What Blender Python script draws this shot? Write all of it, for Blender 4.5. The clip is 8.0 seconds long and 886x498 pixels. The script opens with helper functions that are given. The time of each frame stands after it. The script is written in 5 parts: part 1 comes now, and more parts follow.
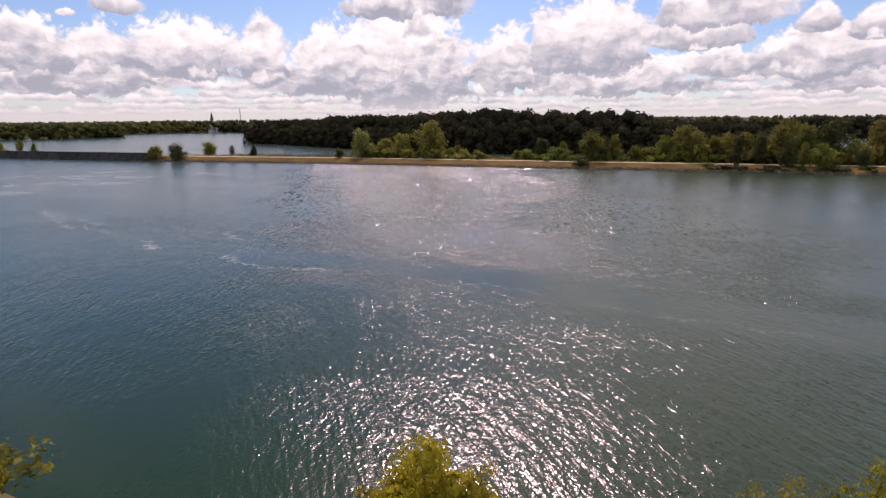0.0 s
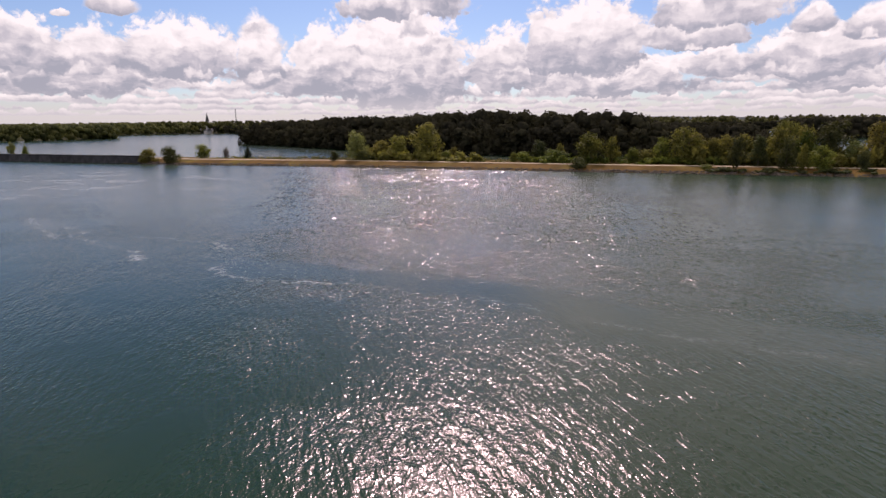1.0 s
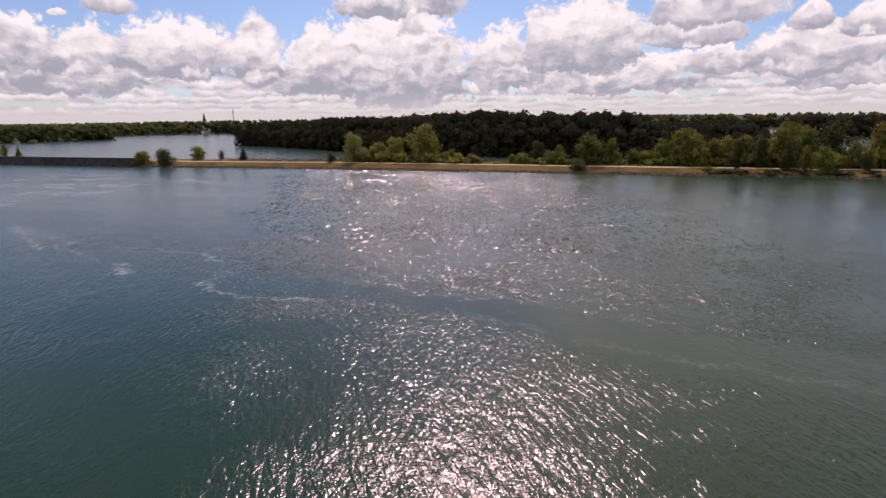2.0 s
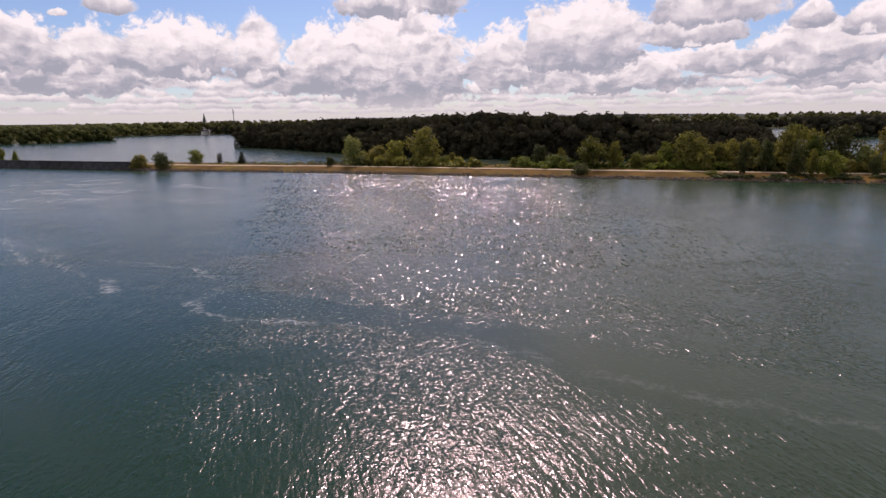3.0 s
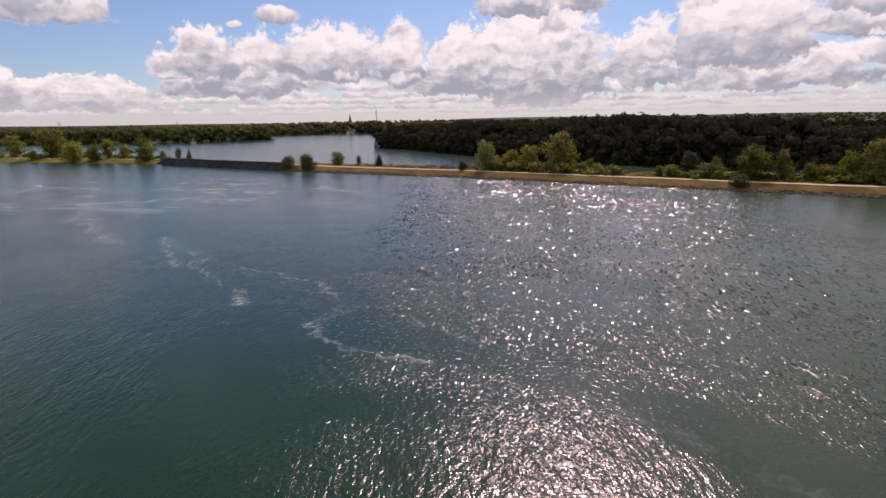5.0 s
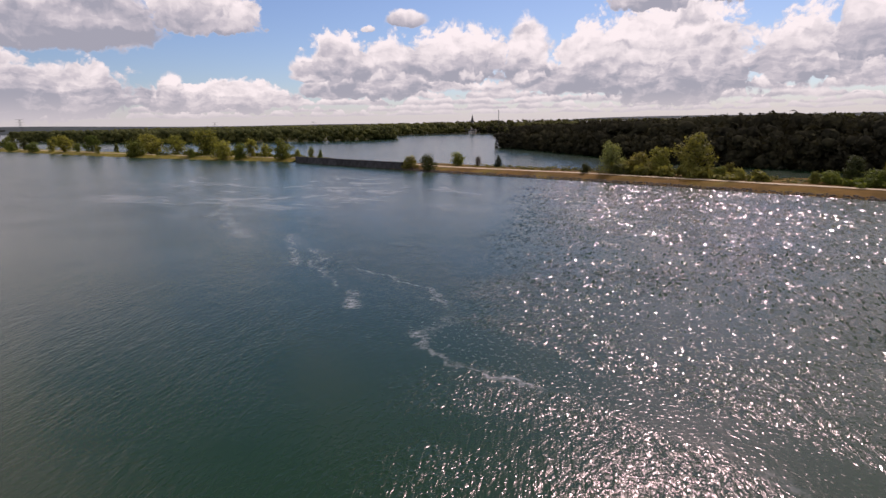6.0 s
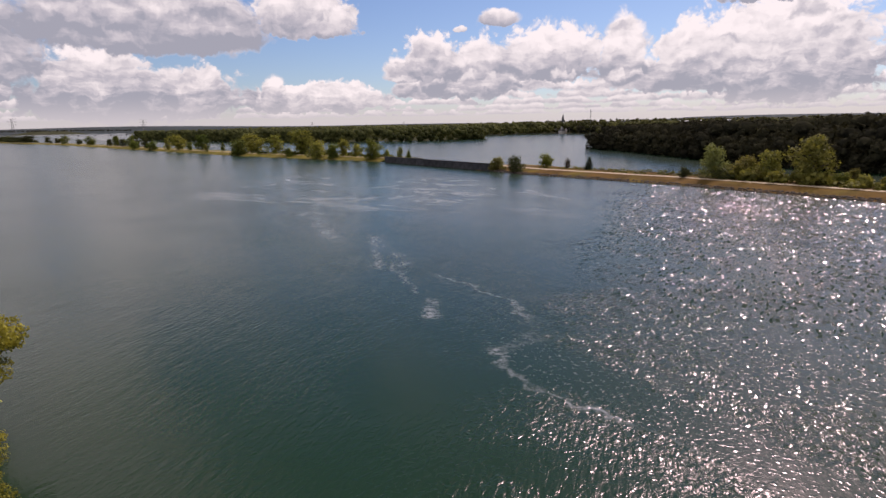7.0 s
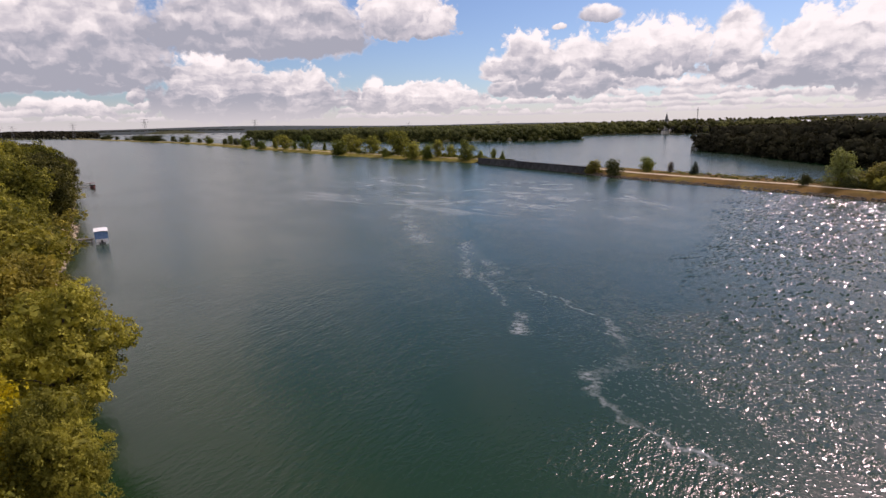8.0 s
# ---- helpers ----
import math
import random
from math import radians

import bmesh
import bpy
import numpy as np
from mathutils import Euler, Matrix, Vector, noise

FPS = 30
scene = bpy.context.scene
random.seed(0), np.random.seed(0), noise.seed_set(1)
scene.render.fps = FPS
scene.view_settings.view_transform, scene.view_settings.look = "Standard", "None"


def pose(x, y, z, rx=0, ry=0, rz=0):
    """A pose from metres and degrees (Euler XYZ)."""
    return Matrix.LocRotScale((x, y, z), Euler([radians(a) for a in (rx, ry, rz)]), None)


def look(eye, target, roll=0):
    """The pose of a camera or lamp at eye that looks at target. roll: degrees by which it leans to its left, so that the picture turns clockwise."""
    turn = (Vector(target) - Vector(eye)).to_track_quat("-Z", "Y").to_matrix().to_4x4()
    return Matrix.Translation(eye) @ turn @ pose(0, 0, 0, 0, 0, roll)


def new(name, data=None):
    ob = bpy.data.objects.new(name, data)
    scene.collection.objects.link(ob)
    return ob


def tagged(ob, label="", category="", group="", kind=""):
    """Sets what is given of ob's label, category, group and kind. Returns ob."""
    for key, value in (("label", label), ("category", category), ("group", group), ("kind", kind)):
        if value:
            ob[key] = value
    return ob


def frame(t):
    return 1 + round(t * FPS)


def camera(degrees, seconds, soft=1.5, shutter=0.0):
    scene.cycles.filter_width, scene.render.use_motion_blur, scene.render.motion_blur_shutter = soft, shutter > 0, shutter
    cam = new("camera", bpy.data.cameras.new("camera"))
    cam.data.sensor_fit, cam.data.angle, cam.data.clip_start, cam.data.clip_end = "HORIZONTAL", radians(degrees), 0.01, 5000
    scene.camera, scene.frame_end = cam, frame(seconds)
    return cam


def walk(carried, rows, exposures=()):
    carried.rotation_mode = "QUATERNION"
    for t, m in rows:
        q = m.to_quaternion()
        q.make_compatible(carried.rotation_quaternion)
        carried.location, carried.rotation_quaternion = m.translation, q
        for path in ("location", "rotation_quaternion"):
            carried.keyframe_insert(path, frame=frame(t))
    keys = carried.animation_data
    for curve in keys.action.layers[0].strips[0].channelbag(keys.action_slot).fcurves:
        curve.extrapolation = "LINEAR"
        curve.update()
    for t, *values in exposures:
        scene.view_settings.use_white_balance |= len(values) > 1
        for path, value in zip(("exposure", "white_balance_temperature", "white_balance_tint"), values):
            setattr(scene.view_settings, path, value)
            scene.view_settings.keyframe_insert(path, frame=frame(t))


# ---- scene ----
cam = camera(77.0, 8.0, soft=1.5)
PATH = [
    (0.0, (0.00, 0.00, 16.00), 0.00, -12.79, -0.39),
    (0.5, (0.15, 1.25, 16.32), -0.07, -12.74, -0.43),
    (1.0, (0.20, 2.46, 16.73), -0.32, -12.77, -0.50),
    (1.5, (0.30, 3.78, 17.21), -0.48, -12.86, -0.62),
    (3.0, (0.62, 8.48, 19.15), -0.37, -12.96, -0.80),
    (3.5, (0.66, 10.06, 19.73), -0.37, -12.99, -0.78),
    (4.0, (0.64, 11.70, 20.25), 0.62, -12.96, -0.76),
    (4.5, (0.48, 13.48, 20.68), 6.59, -12.93, -0.78),
    (5.0, (0.04, 15.26, 20.98), 13.16, -12.84, -0.82),
    (6.5, (-1.16, 20.02, 21.70), 30.15, -12.64, -1.04),
    (7.0, (-1.80, 21.20, 22.10), 34.31, -12.60, -1.03),
    (7.5, (-2.40, 22.00, 22.68), 40.47, -12.53, -1.04),
    (8.0, (-2.80, 22.50, 23.30), 43.81, -12.50, -1.10),
]


def aim(eye, yaw, pitch, roll):
    """A camera pose from a place, a heading, a tilt and a lean, in degrees."""
    a, b = radians(yaw), radians(pitch)
    way = Vector((-math.sin(a) * math.cos(b), math.cos(a) * math.cos(b), math.sin(b)))
    return look(eye, Vector(eye) + way, roll)


walk(cam, [(t, aim(e, y, p, r)) for t, e, y, p, r in PATH], [(0.0, 0.02, 6650, 22), (1.5, -0.10, 6650, 23), (3.5, -0.14, 6650, 23), (5.0, -0.17, 6650, 22), (7.0, -0.14, 6650, 21), (8.0, -0.06, 6650, 20)])

# ---- light and sky ----
SUN_EL, SUN_AZ = 44.0, 0.0  # degrees up, degrees left of +y
sun = new("sun", bpy.data.lights.new("sun", "SUN"))
sun.data.energy, sun.data.angle, sun.data.color = 3.6, radians(0.53), (1.0, 0.86, 0.84)
sun_way = Vector((-math.sin(radians(SUN_AZ)) * math.cos(radians(SUN_EL)), math.cos(radians(SUN_AZ)) * math.cos(radians(SUN_EL)), math.sin(radians(SUN_EL))))
sun.matrix_world = look((0, 0, 0), -sun_way)
sun.location = sun_way * 300


class Nodes:
    """A short way to write node trees."""

    def __init__(self, tree):
        self.tree = tree
        tree.nodes.clear()

    def add(self, kind, inputs=None, **settings):
        n = self.tree.nodes.new(kind)
        for k, v in settings.items():
            setattr(n, k, v)
        for k, v in (inputs or {}).items():
            self.put(n.inputs[k], v)
        return n

    def put(self, socket, v):
        if isinstance(v, bpy.types.NodeSocket):
            self.tree.links.new(v, socket)
        else:
            socket.default_value = v

    def math(self, op, a, b=0.0, c=0.0, clamp=False):
        n = self.add("ShaderNodeMath", operation=op, use_clamp=clamp)
        for s, v in zip(n.inputs, (a, b, c)):
            self.put(s, v)
        return n.outputs[0]

    def vec(self, op, a, b=(0, 0, 0), out=0):
        n = self.add("ShaderNodeVectorMath", operation=op)
        self.put(n.inputs[0], a)
        self.put(n.inputs[1], b)
        return n.outputs[out]

    def noise(self, vector, scale, detail=4.0, rough=0.5, distortion=0.0, out=0):
        n = self.add("ShaderNodeTexNoise", {"Vector": vector, "Scale": scale, "Detail": detail, "Roughness": rough, "Distortion": distortion})
        return n.outputs[out]

    def span(self, v, a, b, lo=0.0, hi=1.0, smooth=True):
        n = self.add("ShaderNodeMapRange", {"Value": v, "From Min": a, "From Max": b, "To Min": lo, "To Max": hi}, interpolation_type="SMOOTHSTEP" if smooth else "LINEAR")
        return n.outputs[0]

    def mix(self, fac, a, b, blend="MIX"):
        n = self.add("ShaderNodeMix", data_type="RGBA", blend_type=blend)
        self.put(n.inputs[0], fac)
        self.put(n.inputs[6], a if isinstance(a, bpy.types.NodeSocket) else (*a, 1))
        self.put(n.inputs[7], b if isinstance(b, bpy.types.NodeSocket) else (*b, 1))
        return n.outputs[2]


# Heaped clouds by heading and height in degrees: heading, height of the flat base, half width, height of the heap.
CLOUDS = [
    (76.2, 1.5, 2.9, 1.0), (46.5, 2.0, 7.3, 2.0), (57.7, 2.1, 5.0, 3.5), (64.7, 2.3, 5.6, 5.0), (50.4, 2.4, 1.2, 2.6), (71.6, 2.8, 0.8, 1.8),
    (31.6, 3.1, 3.7, 2.1), (-34.5, 3.1, 3.4, 2.5), (-16.9, 3.1, 7.1, 2.6), (36.8, 3.2, 2.1, 2.5), (12.4, 3.4, 5.0, 2.8), (79.5, 3.6, 4.8, 1.6),
    (3.1, 3.8, 6.5, 7.3), (29.7, 3.9, 3.1, 4.5), (9.5, 4.1, 5.4, 4.9), (34.8, 4.1, 1.8, 4.3), (-6.7, 4.3, 3.8, 4.6), (-25.6, 4.4, 2.1, 2.3),
    (-32.8, 4.5, 4.9, 3.1), (38.0, 4.6, 1.8, 1.9), (79.3, 4.7, 9.3, 2.9), (16.9, 4.9, 2.1, 4.9), (23.7, 5.3, 5.2, 3.7), (34.9, 5.3, 3.2, 3.4),
    (-14.1, 6.0, 6.0, 5.4), (78.0, 5.6, 9.5, 8.0), (-36.5, 6.8, 2.0, 2.0), (-23.8, 6.9, 4.8, 2.3), (-32.6, 7.5, 1.6, 1.8), (32.3, 8.9, 0.6, 0.35),
    (28.6, 9.5, 1.9, 1.1), (-25.3, 9.0, 5.5, 3.4), (60.5, 8.2, 9.5, 6.0), (46.9, 9.2, 4.4, 3.9), (3.4, 10.6, 5.8, 2.9),
]
world = bpy.data.worlds.new("sky")
scene.world = world
world.use_nodes = True
w = Nodes(world.node_tree)
way = w.add("ShaderNodeTexCoord").outputs["Generated"]
xyz = w.add("ShaderNodeSeparateXYZ", {0: way}).outputs
flat = w.math("SQRT", w.math("ADD", w.math("MULTIPLY", xyz[0], xyz[0]), w.math("MULTIPLY", xyz[1], xyz[1])))
azi = w.math("MULTIPLY", w.math("ARCTAN2", w.math("MULTIPLY", xyz[0], -1.0), xyz[1]), 57.2958)
ele = w.math("MULTIPLY", w.math("ARCTAN2", xyz[2], flat), 57.2958)
sky_place = w.add("ShaderNodeCombineXYZ", {0: azi, 1: ele}).outputs[0]


def billow(place, scale):
    """Rounded heads like those of a cauliflower, about 1 at their crowns."""
    v = w.add("ShaderNodeTexVoronoi", {"Vector": place, "Scale": scale, "Detail": 2.0, "Roughness": 0.5, "Lacunarity": 2.4}, voronoi_dimensions="2D", feature="F1", normalize=True)
    return w.math("SUBTRACT", 1.0, v.outputs["Distance"])


# ragged edges: the place is pushed about by noise before the cloud shapes are met
push = w.vec("SUBTRACT", w.noise(sky_place, 0.34, 7.0, 0.62, out=1), (0.5, 0.5, 0.5))
place_far = w.vec("ADD", sky_place, w.vec("MULTIPLY", push, (2.0, 1.4, 0.0)))
place_near = w.vec("ADD", sky_place, w.vec("MULTIPLY", push, (5.2, 3.0, 0.0)))
warped = w.vec("ADD", sky_place, w.vec("MULTIPLY", push, (2.6, 2.0, 0.0)))
heads_here = billow(warped, 0.50)
small_here = billow(warped, 1.4)
soft_here = w.noise(warped, 0.55, 3.0, 0.5)
soft_above = w.noise(w.vec("ADD", warped, (0.15, 0.8, 0)), 0.55, 3.0, 0.5)
streaks = w.noise(w.vec("MULTIPLY", warped, (0.22, 0.75, 1)), 1.0, 4.0, 0.5)
# light from above: a head is bright where nothing bulges over it
relief = w.math("ADD", w.math("MULTIPLY", w.math("SUBTRACT", soft_here, soft_above), 1.0), w.math("MULTIPLY", w.math("SUBTRACT", streaks, 0.5), 1.0))
relief = w.math("ADD", relief, w.math("MULTIPLY", w.math("SUBTRACT", small_here, 0.66), 0.16))
edge = w.math("ADD", w.math("MULTIPLY", w.math("SUBTRACT", heads_here, 0.66), 0.60), w.math("MULTIPLY", w.math("SUBTRACT", small_here, 0.66), 0.30))
cover, bright = 0.0, 0.5


def lay(mask, tone, cover, bright):
    """One bank of cloud over those behind it."""
    keep = w.math("SUBTRACT", 1.0, mask)
    return w.math("MAXIMUM", cover, mask), w.math("ADD", w.math("MULTIPLY", bright, keep), w.math("MULTIPLY", tone, mask))


def row(k, base, tall, often, low, high):
    """A row of flat-bottomed heads along one height: where it lies, and how light it is."""
    along = w.noise(w.add("ShaderNodeCombineXYZ", {0: w.math("MULTIPLY", azi, often), 1: 7.3 * k + 1.1}).outputs[0], 1.0, 4.0, 0.55)
    if 2 < k < 6:
        along = w.math("SUBTRACT", along, w.span(azi, 33.0, 40.0, 0.0, 0.4))
    up = w.add("ShaderNodeSeparateXYZ", {0: w.vec("ADD", sky_place, w.vec("MULTIPLY", push, (1.0, 1.5 * tall, 0)))}).outputs[1]
    v = w.math("MULTIPLY", w.math("SUBTRACT", up, base), 1.0 / tall)
    crown = w.math("ADD", w.span(along, low, high, -0.1, 1.15), w.math("MULTIPLY", edge, 0.9))
    mask = w.math("MULTIPLY", w.span(w.math("SUBTRACT", crown, v), 0.0, 0.25), w.span(v, -0.2, 0.1))
    tone = w.math("ADD", w.math("ADD", 0.22, w.math("MULTIPLY", v, 0.85)), w.math("MULTIPLY", relief, 0.6))
    return mask, tone


# rows of small cloud, smaller towards the horizon
for k, (base, tall, often) in enumerate([(0.9, 0.55, 0.50), (1.35, 0.65, 0.38), (1.9, 0.8, 0.29), (2.55, 1.1, 0.23), (3.3, 1.4, 0.18), (4.2, 1.7, 0.15)]):
    mask, tone = row(k, base, tall, often, 0.34, 0.60)
    cover, bright = lay(mask, tone, cover, bright)
# the great heaps, the nearer over the farther
heap = 0.0
for azim, base, wide, tall in CLOUDS:
    rel = w.vec("MULTIPLY", w.vec("SUBTRACT", place_near if wide > 2.3 else place_far, (azim, base, 0)), (0.90 / wide, 0.90 / tall, 0))
    part_of = w.add("ShaderNodeSeparateXYZ", {0: rel}).outputs
    v = part_of[1]
    below = w.math("MAXIMUM", v, w.math("MULTIPLY", v, -3.2))
    away = w.math("SQRT", w.math("ADD", w.math("MULTIPLY", part_of[0], part_of[0]), w.math("MULTIPLY", below, below)))
    field = w.math("ADD", w.math("SUBTRACT", 1.0, away), w.math("MULTIPLY", edge, 1.15 if 2.3 < wide < 9 else 0.6))
    mask = w.span(field, 0.0, 0.20)
    dull = 0.22 if azim > 54 and wide > 4 else 0.0
    tone = w.math("ADD", w.math("ADD", 0.22 - dull, w.math("MULTIPLY", v, 0.95)), relief)
    cover, bright = lay(mask, tone, cover, bright)
    heap = w.math("MAXIMUM", heap, w.span(field, 0.12, 0.40))
# smaller heads in front of the heaps
for k, (base, tall, often) in enumerate([(3.9, 1.7, 0.21), (5.2, 2.0, 0.19), (6.8, 2.2, 0.17), (8.6, 2.4, 0.15)]):
    mask, tone = row(k + 6, base, tall, often, 0.44, 0.70)
    mask = w.math("MULTIPLY", mask, w.math("MULTIPLY", heap, w.span(azi, 58.0, 50.0, 0.25, 0.85)))
    cover, bright = lay(mask, tone, cover, bright)
# unseen cloud overhead, weighted by heading to set what the water reflects
unseen_cover = w.noise(w.vec("MULTIPLY", sky_place, (0.09, 0.15, 1)), 1.0, 6.0, 0.56)
unseen_cover = w.math("ADD", unseen_cover, w.math("MULTIPLY", w.math("SUBTRACT", w.math("MAXIMUM", w.span(azi, 10.0, -28.0), w.span(azi, 45.0, 75.0)), 0.45), 0.22))
high = w.math("MULTIPLY", w.span(ele, 11.5, 16.0), w.span(unseen_cover, 0.44, 0.62))
cover, bright = lay(high, w.math("ADD", w.math("ADD", 0.75, w.math("MULTIPLY", w.math("SUBTRACT", 0.58, unseen_cover), 1.6)), w.math("MULTIPLY", relief, 0.5)), cover, bright)
fleck = w.math("SUBTRACT", w.noise(w.vec("MULTIPLY", warped, (0.55, 1.7, 1)), 1.0, 5.0, 0.62), 0.5)
bright = w.math("ADD", bright, w.math("MULTIPLY", fleck, w.span(ele, 8.0, 2.5, 0.40, 1.25)))
tone = w.add("ShaderNodeValToRGB", {0: bright})
ramp = tone.color_ramp.elements
ramp[0].position, ramp[0].color = 0.0, (0.40, 0.42, 0.48, 1)
ramp[1].position, ramp[1].color = 0.86, (1.06, 1.01, 0.99, 1)
for at, colour in ((0.28, (0.60, 0.59, 0.63, 1)), (0.55, (0.85, 0.82, 0.82, 1))):
    ramp.new(at).color = colour
nishita = w.add("ShaderNodeTexSky", sky_type="NISHITA", sun_disc=False, sun_elevation=radians(SUN_EL), sun_rotation=radians(-SUN_AZ), dust_density=0.4, ozone_density=2.0)
# cloud near the sun, above the view, brightened to lift the water's reflections
lit = w.span(w.vec("DOT_PRODUCT", way, tuple(sun_way), out=1), 0.86, 1.0, 1.0, 1.8)
cloud_col = w.mix(1.0, tone.outputs[0], w.add("ShaderNodeCombineXYZ", {0: lit, 1: lit, 2: lit}).outputs[0], "MULTIPLY")
clear = w.vec("MULTIPLY", nishita.outputs[0], (0.075, 0.085, 0.102))
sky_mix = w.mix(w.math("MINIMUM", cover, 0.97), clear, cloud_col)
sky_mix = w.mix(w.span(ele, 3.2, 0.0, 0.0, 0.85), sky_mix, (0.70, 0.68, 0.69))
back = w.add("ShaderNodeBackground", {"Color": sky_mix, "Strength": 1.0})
w.add("ShaderNodeOutputWorld", {"Surface": back.outputs[0]})


# ---- materials ----
def material(name):
    m = bpy.data.materials.new(name)
    m.use_nodes = True
    n = Nodes(m.node_tree)
    return m, n


def finish(n, shader):
    n.add("ShaderNodeOutputMaterial", {"Surface": shader})


def surface(name, dark, light, scale=1.0, rough=0.85, metallic=0.0, bump=0.03, speck=0.25, per_object=0.15):
    """A plain matt surface: two tones mixed by broad stains and fine grain, with relief."""
    m, n = material(name)
    co = n.add("ShaderNodeTexCoord").outputs["Object"]
    broad = n.noise(co, scale, 4.0, 0.6)
    fine = n.noise(co, scale * 9, 5.0, 0.6)
    fac = n.math("ADD", n.span(broad, 0.3, 0.7, 0.0, 1.0 - speck), n.math("MULTIPLY", fine, speck))
    col = n.mix(fac, dark, light)
    rnd = n.add("ShaderNodeObjectInfo").outputs["Random"]
    col = n.add("ShaderNodeHueSaturation", {"Color": col, "Value": n.span(rnd, 0, 1, 1 - per_object, 1 + per_object, False)}).outputs[0]
    b = n.add("ShaderNodeBump", {"Height": n.math("ADD", broad, fine), "Distance": bump, "Strength": 0.7})
    p = n.add("ShaderNodeBsdfPrincipled", {"Base Color": col, "Roughness": rough, "Metallic": metallic, "Specular IOR Level": 0.5 if rough < 0.8 else 0.08, "Normal": b.outputs[0]})
    finish(n, p.outputs[0])
    return m


def foliage(name, dark, light, glow=0.35, spread=0.5, gloss=0.15):
    """Leaves: tones by clump, by leaf and by tree; light comes through them."""
    m, n = material(name)
    co = n.add("ShaderNodeTexCoord").outputs["Object"]
    geo = n.add("ShaderNodeNewGeometry")
    clump = n.noise(geo.outputs["Position"], 0.45, 3.0, 0.6)
    fac = n.math("ADD", n.math("MULTIPLY", geo.outputs["Random Per Island"], spread), n.span(clump, 0.3, 0.7, -0.15, 0.75 - spread * 0.3), clamp=True)
    stand = n.noise(geo.outputs["Position"], 0.028, 3.0, 0.55)
    fac = n.math("ADD", fac, n.span(stand, 0.32, 0.68, -0.25, 0.25), clamp=True)
    col = n.mix(fac, dark, light)
    rnd = n.add("ShaderNodeObjectInfo").outputs["Random"]
    col = n.add("ShaderNodeHueSaturation", {"Color": col, "Hue": n.span(rnd, 0, 1, 0.485, 0.515, False), "Value": n.span(n.math("FRACT", n.math("MULTIPLY", rnd, 7.3)), 0, 1, 0.8, 1.2, False)}).outputs[0]
    d = n.add("ShaderNodeBsdfPrincipled", {"Base Color": col, "Roughness": 0.7, "Specular IOR Level": gloss})
    warm = n.mix(0.5, col, n.mix(1.0, col, (1.6, 1.5, 0.5), "MULTIPLY"))
    t = n.add("ShaderNodeBsdfTranslucent", {"Color": warm})
    mixed = n.add("ShaderNodeMixShader", {0: glow, 1: d.outputs[0], 2: t.outputs[0]})
    finish(n, mixed.outputs[0])
    return m


# pale foam lines that drift on the river: from, to, half width, strength
FOAM = [
    ((-173, 145), (-163, 132), 3.4, 0.7), ((-127, 141), (-119, 128), 3.0, 0.8), ((-119, 128), (-112, 118), 2.2, 0.9), ((-116, 126), (-83, 100), 2.4, 0.8),
    ((-76, 106), (-72, 100), 1.4, 0.7), ((-75, 105), (-56, 90), 1.5, 0.6), ((-72, 101), (-59, 86), 1.1, 0.8), ((-58, 89), (-46, 79), 0.7, 0.6), ((-42, 77), (-38, 73), 0.9, 1.3),
    ((-48, 87.5), (-34, 82.7), 0.35, 0.8), ((-34, 82.7), (-28.7, 77.6), 0.5, 0.8), ((-28.7, 77.6), (-25.5, 72.4), 0.9, 0.45), ((-25.5, 72.4), (-26.5, 67.8), 1.2, 0.5),
    ((-26.6, 67.8), (-24.2, 63.7), 0.55, 1.1), ((-24.2, 63.7), (-20.9, 61.7), 0.4, 1.3), ((-20.9, 61.7), (-12.0, 59.8), 0.32, 1.2), ((-12.0, 59.8), (-5.0, 58.5), 0.3, 0.5),
    ((2, 56), (10, 50), 0.5, 0.35), ((12, 48), (30, 39), 0.7, 0.3),
]
# the choppy band where two currents meet: its middle line and half width
BAND = [((-25, 69), (-15, 64.5), 3.4), ((-15, 64.5), (-5, 61.5), 2.8), ((-5, 61.5), (5, 56.5), 3.2), ((5, 56.5), (14, 49.5), 4.0), ((14, 49.5), (27, 43), 4.2), ((27, 43), (60, 28), 4.4)]


